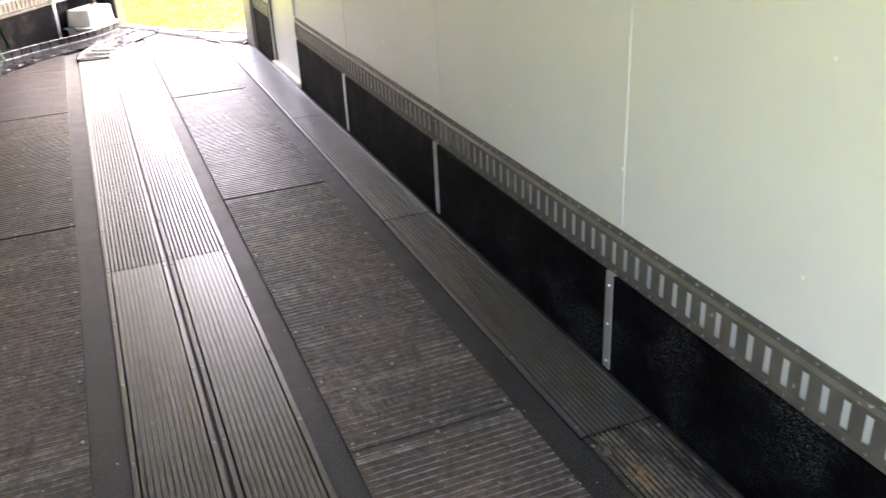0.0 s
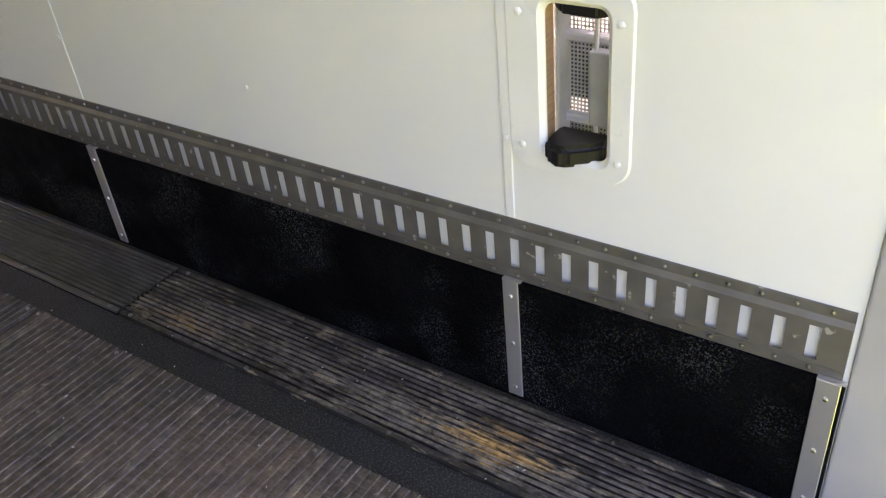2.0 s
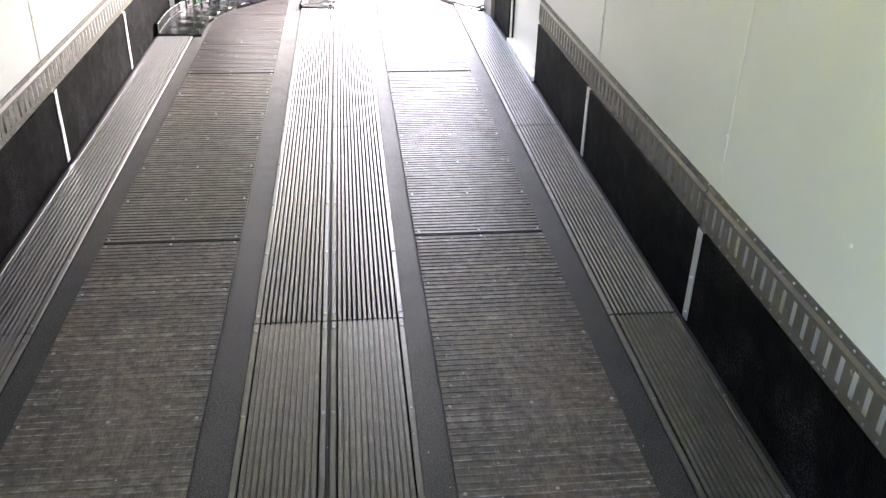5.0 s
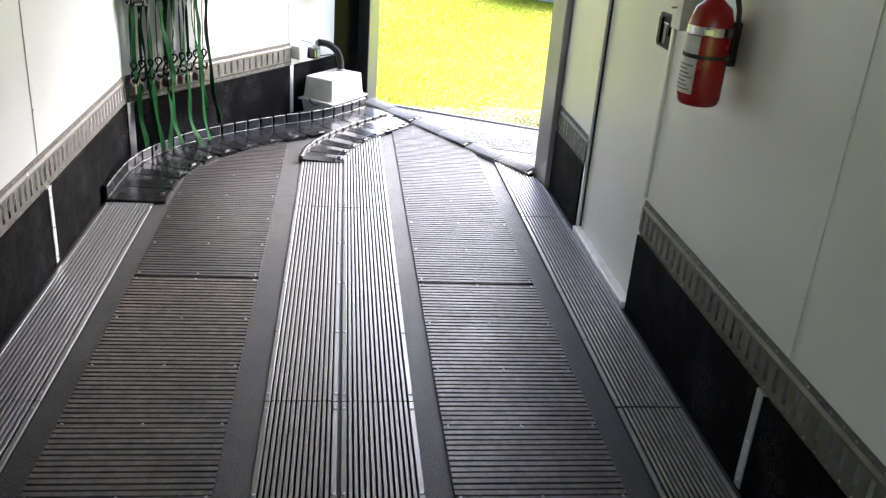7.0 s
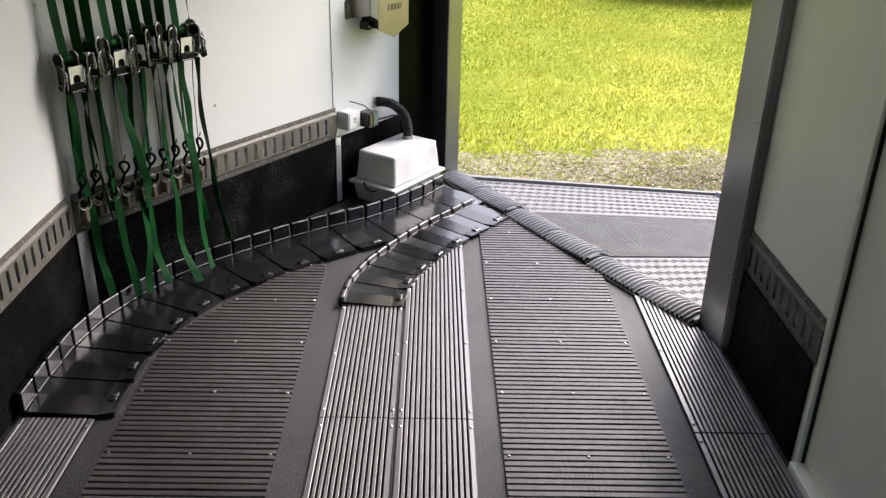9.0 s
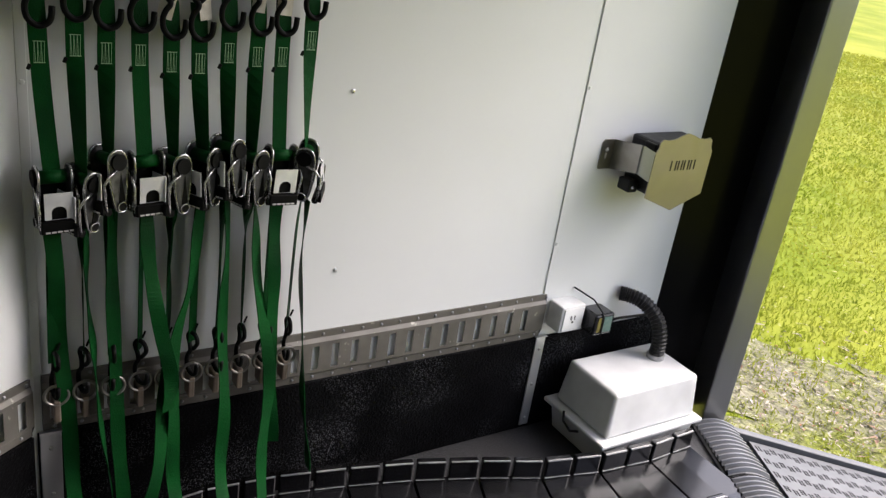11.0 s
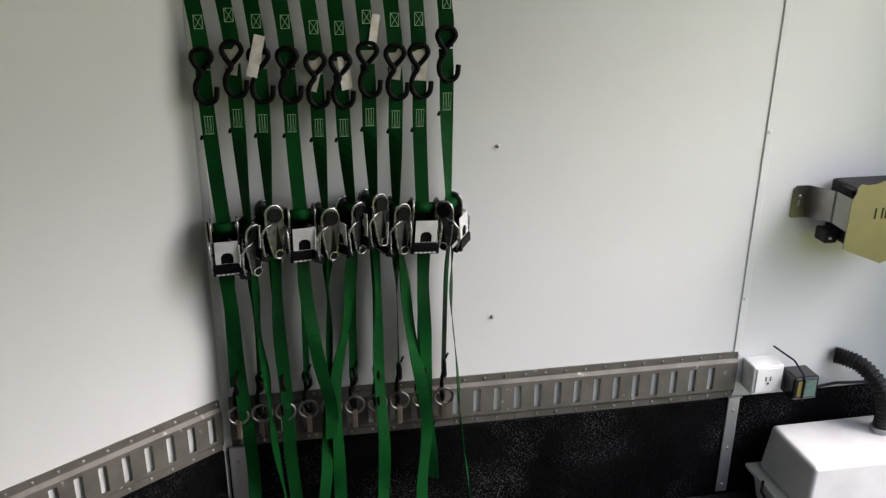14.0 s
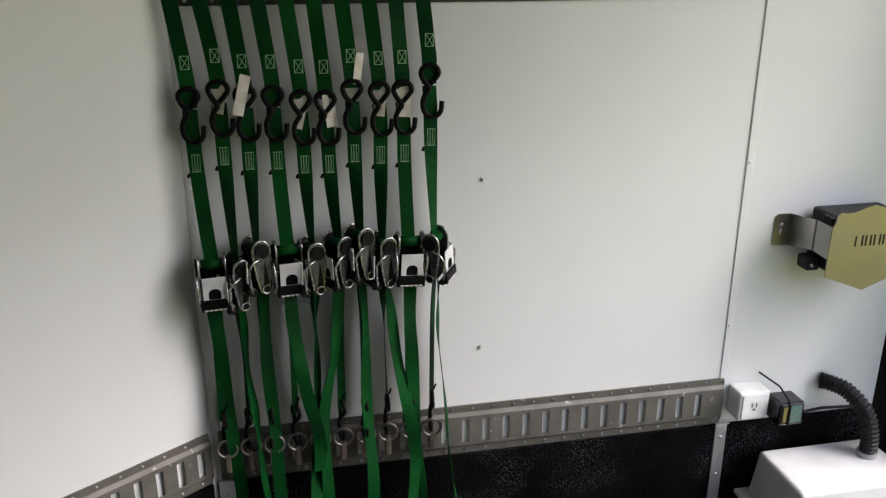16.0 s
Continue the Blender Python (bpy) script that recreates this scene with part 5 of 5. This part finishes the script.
def wrap(z0, z1, r, a0, a1, n=14):
    """A thin curved sheet round the cylinder."""
    bm = bmesh.new()
    rows = [[bm.verts.new((rr * math.cos(t), rr * math.sin(t), z)) for z, rr in ((z0, r), (z1, r), (z1, r - 0.0012), (z0, r - 0.0012))] for t in [radians(a0 + (a1 - a0) * k / n) for k in range(n + 1)]]
    for a, b in zip(rows, rows[1:]):
        for k in range(4):
            bm.faces.new((a[k], b[k], b[(k + 1) % 4], a[(k + 1) % 4]))
    bm.faces.new(rows[0])
    bm.faces.new(list(reversed(rows[-1])))
    return bm


sheet = part("label_sheet", wrap(0.905, 1.002, 0.0615, 155, 228), LABEL, ext, "white printed label")
part("label_sheet", wrap(1.014, 1.062, 0.0615, 155, 228), LABEL, ext, "white printed label")
bm = bmesh.new()
for k in range(7):
    z = 0.915 + k * 0.011
    b = wrap(z, z + 0.003, 0.0623, 162, 220 - 8 * (k % 3), 8)
    tmp = bpy.data.meshes.new("bars")
    b.to_mesh(tmp)
    b.free()
    bm.from_mesh(tmp)
    bpy.data.meshes.remove(tmp)
part("print_bars", bm, PRINT, sheet)
part("band", wrap(1.065, 1.088, 0.0625, 0, 360, 28), CHROME, ext, "steel clamp band")
part("buckle", box(bmesh.new(), -0.072, -0.014, 1.066, -0.0625, 0.014, 1.087, 0.003, pose(0, 0, 0, 0, 0, 66)), CHROME, ext)
part("strap", wrap(1.003, 1.013, 0.0628, 0, 360, 28), RUBBER, ext, "black rubber strap")
part("valve", cyl(bmesh.new(), (0, 0, 1.180), (0, 0, 1.232), 0.0165, 14), RUBBER, ext, "black valve head")
part("gauge", cyl(bmesh.new(), (-0.015, 0.010, 1.212), (-0.030, 0.014, 1.212), 0.017, 18), GREY, ext, "round grey gauge")
bm = tube(bmesh.new(), [(0.0, 0.028, 1.236), (0.0, -0.015, 1.240), (0.0, -0.055, 1.236), (0.0, -0.090, 1.220), (0.0, -0.105, 1.195)], [0.008, 0.011, 0.011, 0.009, 0.006], 8)
part("lever", bm, RUBBER, ext, "black squeeze lever", smooth=True)
bm = tube(bmesh.new(), [(0.0, 0.020, 1.256), (0.0, -0.03, 1.264), (0.0, -0.085, 1.262), (0.0, -0.115, 1.250)], 0.007, 8)
part("lever", bm, RUBBER, ext, "black squeeze lever", smooth=True)
part("hose", tube(bmesh.new(), [(0.0, 0.012, 1.210), (0.014, 0.040, 1.208), (0.030, 0.060, 1.170), (0.040, 0.068, 1.110), (0.048, 0.064, 1.03), (0.052, 0.058, 0.95)], 0.0105, 8), RUBBER, ext, "black rubber hose", smooth=True)
part("clip_arm", tube(bmesh.new(), [(0.020, -0.020, 1.200), (0.028, -0.060, 1.185), (0.036, -0.076, 1.140), (0.044, -0.074, 1.085), (0.050, -0.064, 1.010)], [0.008, 0.008, 0.007, 0.007, 0.006], 8), RUBBER, ext, smooth=True)
part("tag", box(bmesh.new(), -0.018, -0.085, 1.205, -0.016, -0.055, 1.238), YELLOW, ext, "yellow inspection tag")
bm = box(bmesh.new(), 0.061, -0.012, 0.98, 0.085, 0.012, 1.10, 0.003)
part("back_bracket", bm, RUBBER, ext)
case = thing("switch_box", "pale grey plastic switch box on the wall", "switch box", pose(0, 0, 0))
part("housing", box(bmesh.new(), -0.050, 5.054, 1.031, -0.0005, 5.130, 1.143, 0.003), OUTLET, case)
part("lever", cyl(bmesh.new(), (-0.0505, 5.095, 1.095), (-0.064, 5.105, 1.092), 0.003, 8), STEEL, case)

# ---------------------------------------------------------------- side vent near the rear
vent = thing("wall_vent", "white moulded vent frame with a perforated grille", "vent", RIGHT)


def rounded(x0, x1, z0, z1, r, n=5):
    out = []
    for cx, cz, a in ((x1 - r, z0 + r, -90), (x1 - r, z1 - r, 0), (x0 + r, z1 - r, 90), (x0 + r, z0 + r, 180)):
        out += [(cx + r * math.cos(radians(a + 90 * k / n)), cz + r * math.sin(radians(a + 90 * k / n))) for k in range(n + 1)]
    return out


outer = rounded(-0.537, -0.328, 0.545, 0.868, 0.042)
mid = rounded(-0.534, -0.331, 0.548, 0.865, 0.040)
inn = rounded(-0.482, -0.362, 0.570, 0.832, 0.022)
deep = rounded(-0.474, -0.370, 0.578, 0.824, 0.018)
bm = bmesh.new()
loops = [[bm.verts.new((x, y, z)) for x, z in pts] for pts, y in ((outer, -0.0005), (mid, -0.005), (inn, -0.005), (deep, 0.003), (deep, 0.007))]
for a, b in zip(loops, loops[1:]):
    for k in range(len(a)):
        bm.faces.new((a[k], a[(k + 1) % len(a)], b[(k + 1) % len(a)], b[k]))
part("frame", bm, WHITE_TRIM, vent)
bm = bmesh.new()
for x, z in ((-0.513, 0.808), (-0.349, 0.808), (-0.513, 0.587), (-0.349, 0.587)):
    dome(bm, x, -0.005, z, 0.0065, 0.004, "y")
part("screw_set", bm, WHITE_TRIM, vent)
part("reveal", box(bmesh.new(), -0.492, 0.007, 0.56, -0.476, 0.036, 0.85), WOOD, vent, "raw plywood edge")
part("reveal", box(bmesh.new(), -0.4755, 0.037, 0.56, -0.468, 0.077, 0.85, 0.004), GREY, vent, "bowed metal side of the vent")
holes = [(-0.494 + c * 0.0064, -0.4898 + c * 0.0064, 0.564 + r * 0.0067, 0.5684 + r * 0.0067) for r in range(41) for c in range(21)]
part("grille", panel(bmesh.new(), -0.500, -0.355, 0.56, 0.845, 0.078, 0.080, holes), GREY, vent, "perforated metal grille")
for z0, z1 in ((0.500, 0.612), (0.640, 0.738)):
    part("hood_slat", box(bmesh.new(), -0.575, 0.084, z0, -0.35, 0.090, z1, 0.002), FLEX_GREY, vent, "dark slat of the outer hood")
# added sheet hides the lawn and glows white through the grille holes
part("hood", box(bmesh.new(), -0.66, 0.150, 0.52, -0.26, 0.156, 0.90, 0.003), HOOD_WHITE, vent, "white hood sheet added outside the grille")
for z in (0.606, 0.744):
    part("crossbar", box(bmesh.new(), -0.490, 0.060, z, -0.36, 0.0775, z + 0.016, 0.005), POST, vent)
part("rod", cyl(bmesh.new(), (-0.412, 0.052, 0.575), (-0.412, 0.052, 0.835), 0.004, 8), POST, vent)
part("slider", box(bmesh.new(), -0.420, 0.040, 0.618, -0.384, 0.060, 0.742, 0.004), GREY, vent, "pale sliding block")
bm = bmesh.new()
prism(bm, [(-0.478, 0.040), (-0.478, 0.010), (-0.468, -0.016), (-0.450, -0.026), (-0.430, -0.022), (-0.392, 0.004), (-0.376, 0.020), (-0.374, 0.055), (-0.470, 0.055)], 0.566, 0.604)
bmesh.ops.bevel(bm, geom=list(bm.edges), offset=0.009, segments=3, affect="EDGES")
part("knob", bm, RUBBER, vent, "black rubber knob")
bm = bmesh.new()
prism(bm, [(-0.470, 0.03), (-0.45, 0.008), (-0.39, 0.006), (-0.375, 0.02), (-0.372, 0.06), (-0.47, 0.06)], 0.806, 0.842)
bmesh.ops.bevel(bm, geom=list(bm.edges), offset=0.004, segments=2, affect="EDGES")
part("knob", bm, RUBBER, vent)

# ---------------------------------------------------------------- trampoline far off on the lawn
trampoline = thing("trampoline", "round trampoline on grey tubular legs far off on the lawn", "trampoline", pose(0, 0, GROUND))
for a, b in (((1.585, 17.755), (2.538, 17.18)), ((3.86, 16.99), (5.2, 17.4))):
    p, q = Vector((*a, 0)), Vector((*b, 0))
    bend = [p + Vector((0, 0, 0.9)), p + Vector((0, 0, 0.12)), p.lerp(q, 0.08) + Vector((0, 0, 0.02)), p.lerp(q, 0.5) + Vector((0, 0, 0.02)), p.lerp(q, 0.92) + Vector((0, 0, 0.02)), q + Vector((0, 0, 0.12)), q + Vector((0, 0, 0.9))]
    part("leg_bow", tube(bmesh.new(), bend, 0.024, 8), STEEL, trampoline, smooth=True)
rim = [(3.4 + 1.85 * math.cos(t), 18.3 + 1.85 * math.sin(t), 0.9) for t in [2 * math.pi * k / 32 for k in range(32)]]
part("rim", tube(bmesh.new(), rim, 0.03, 8, closed=True), STEEL, trampoline, smooth=True)
bm = bmesh.new()
prism(bm, [(3.4 + 1.80 * math.cos(t), 18.3 + 1.80 * math.sin(t)) for t in [2 * math.pi * k / 48 for k in range(48)]], 0.885, 0.905)
part("bounce_mat", bm, RUBBER, trampoline, "black bounce mat")
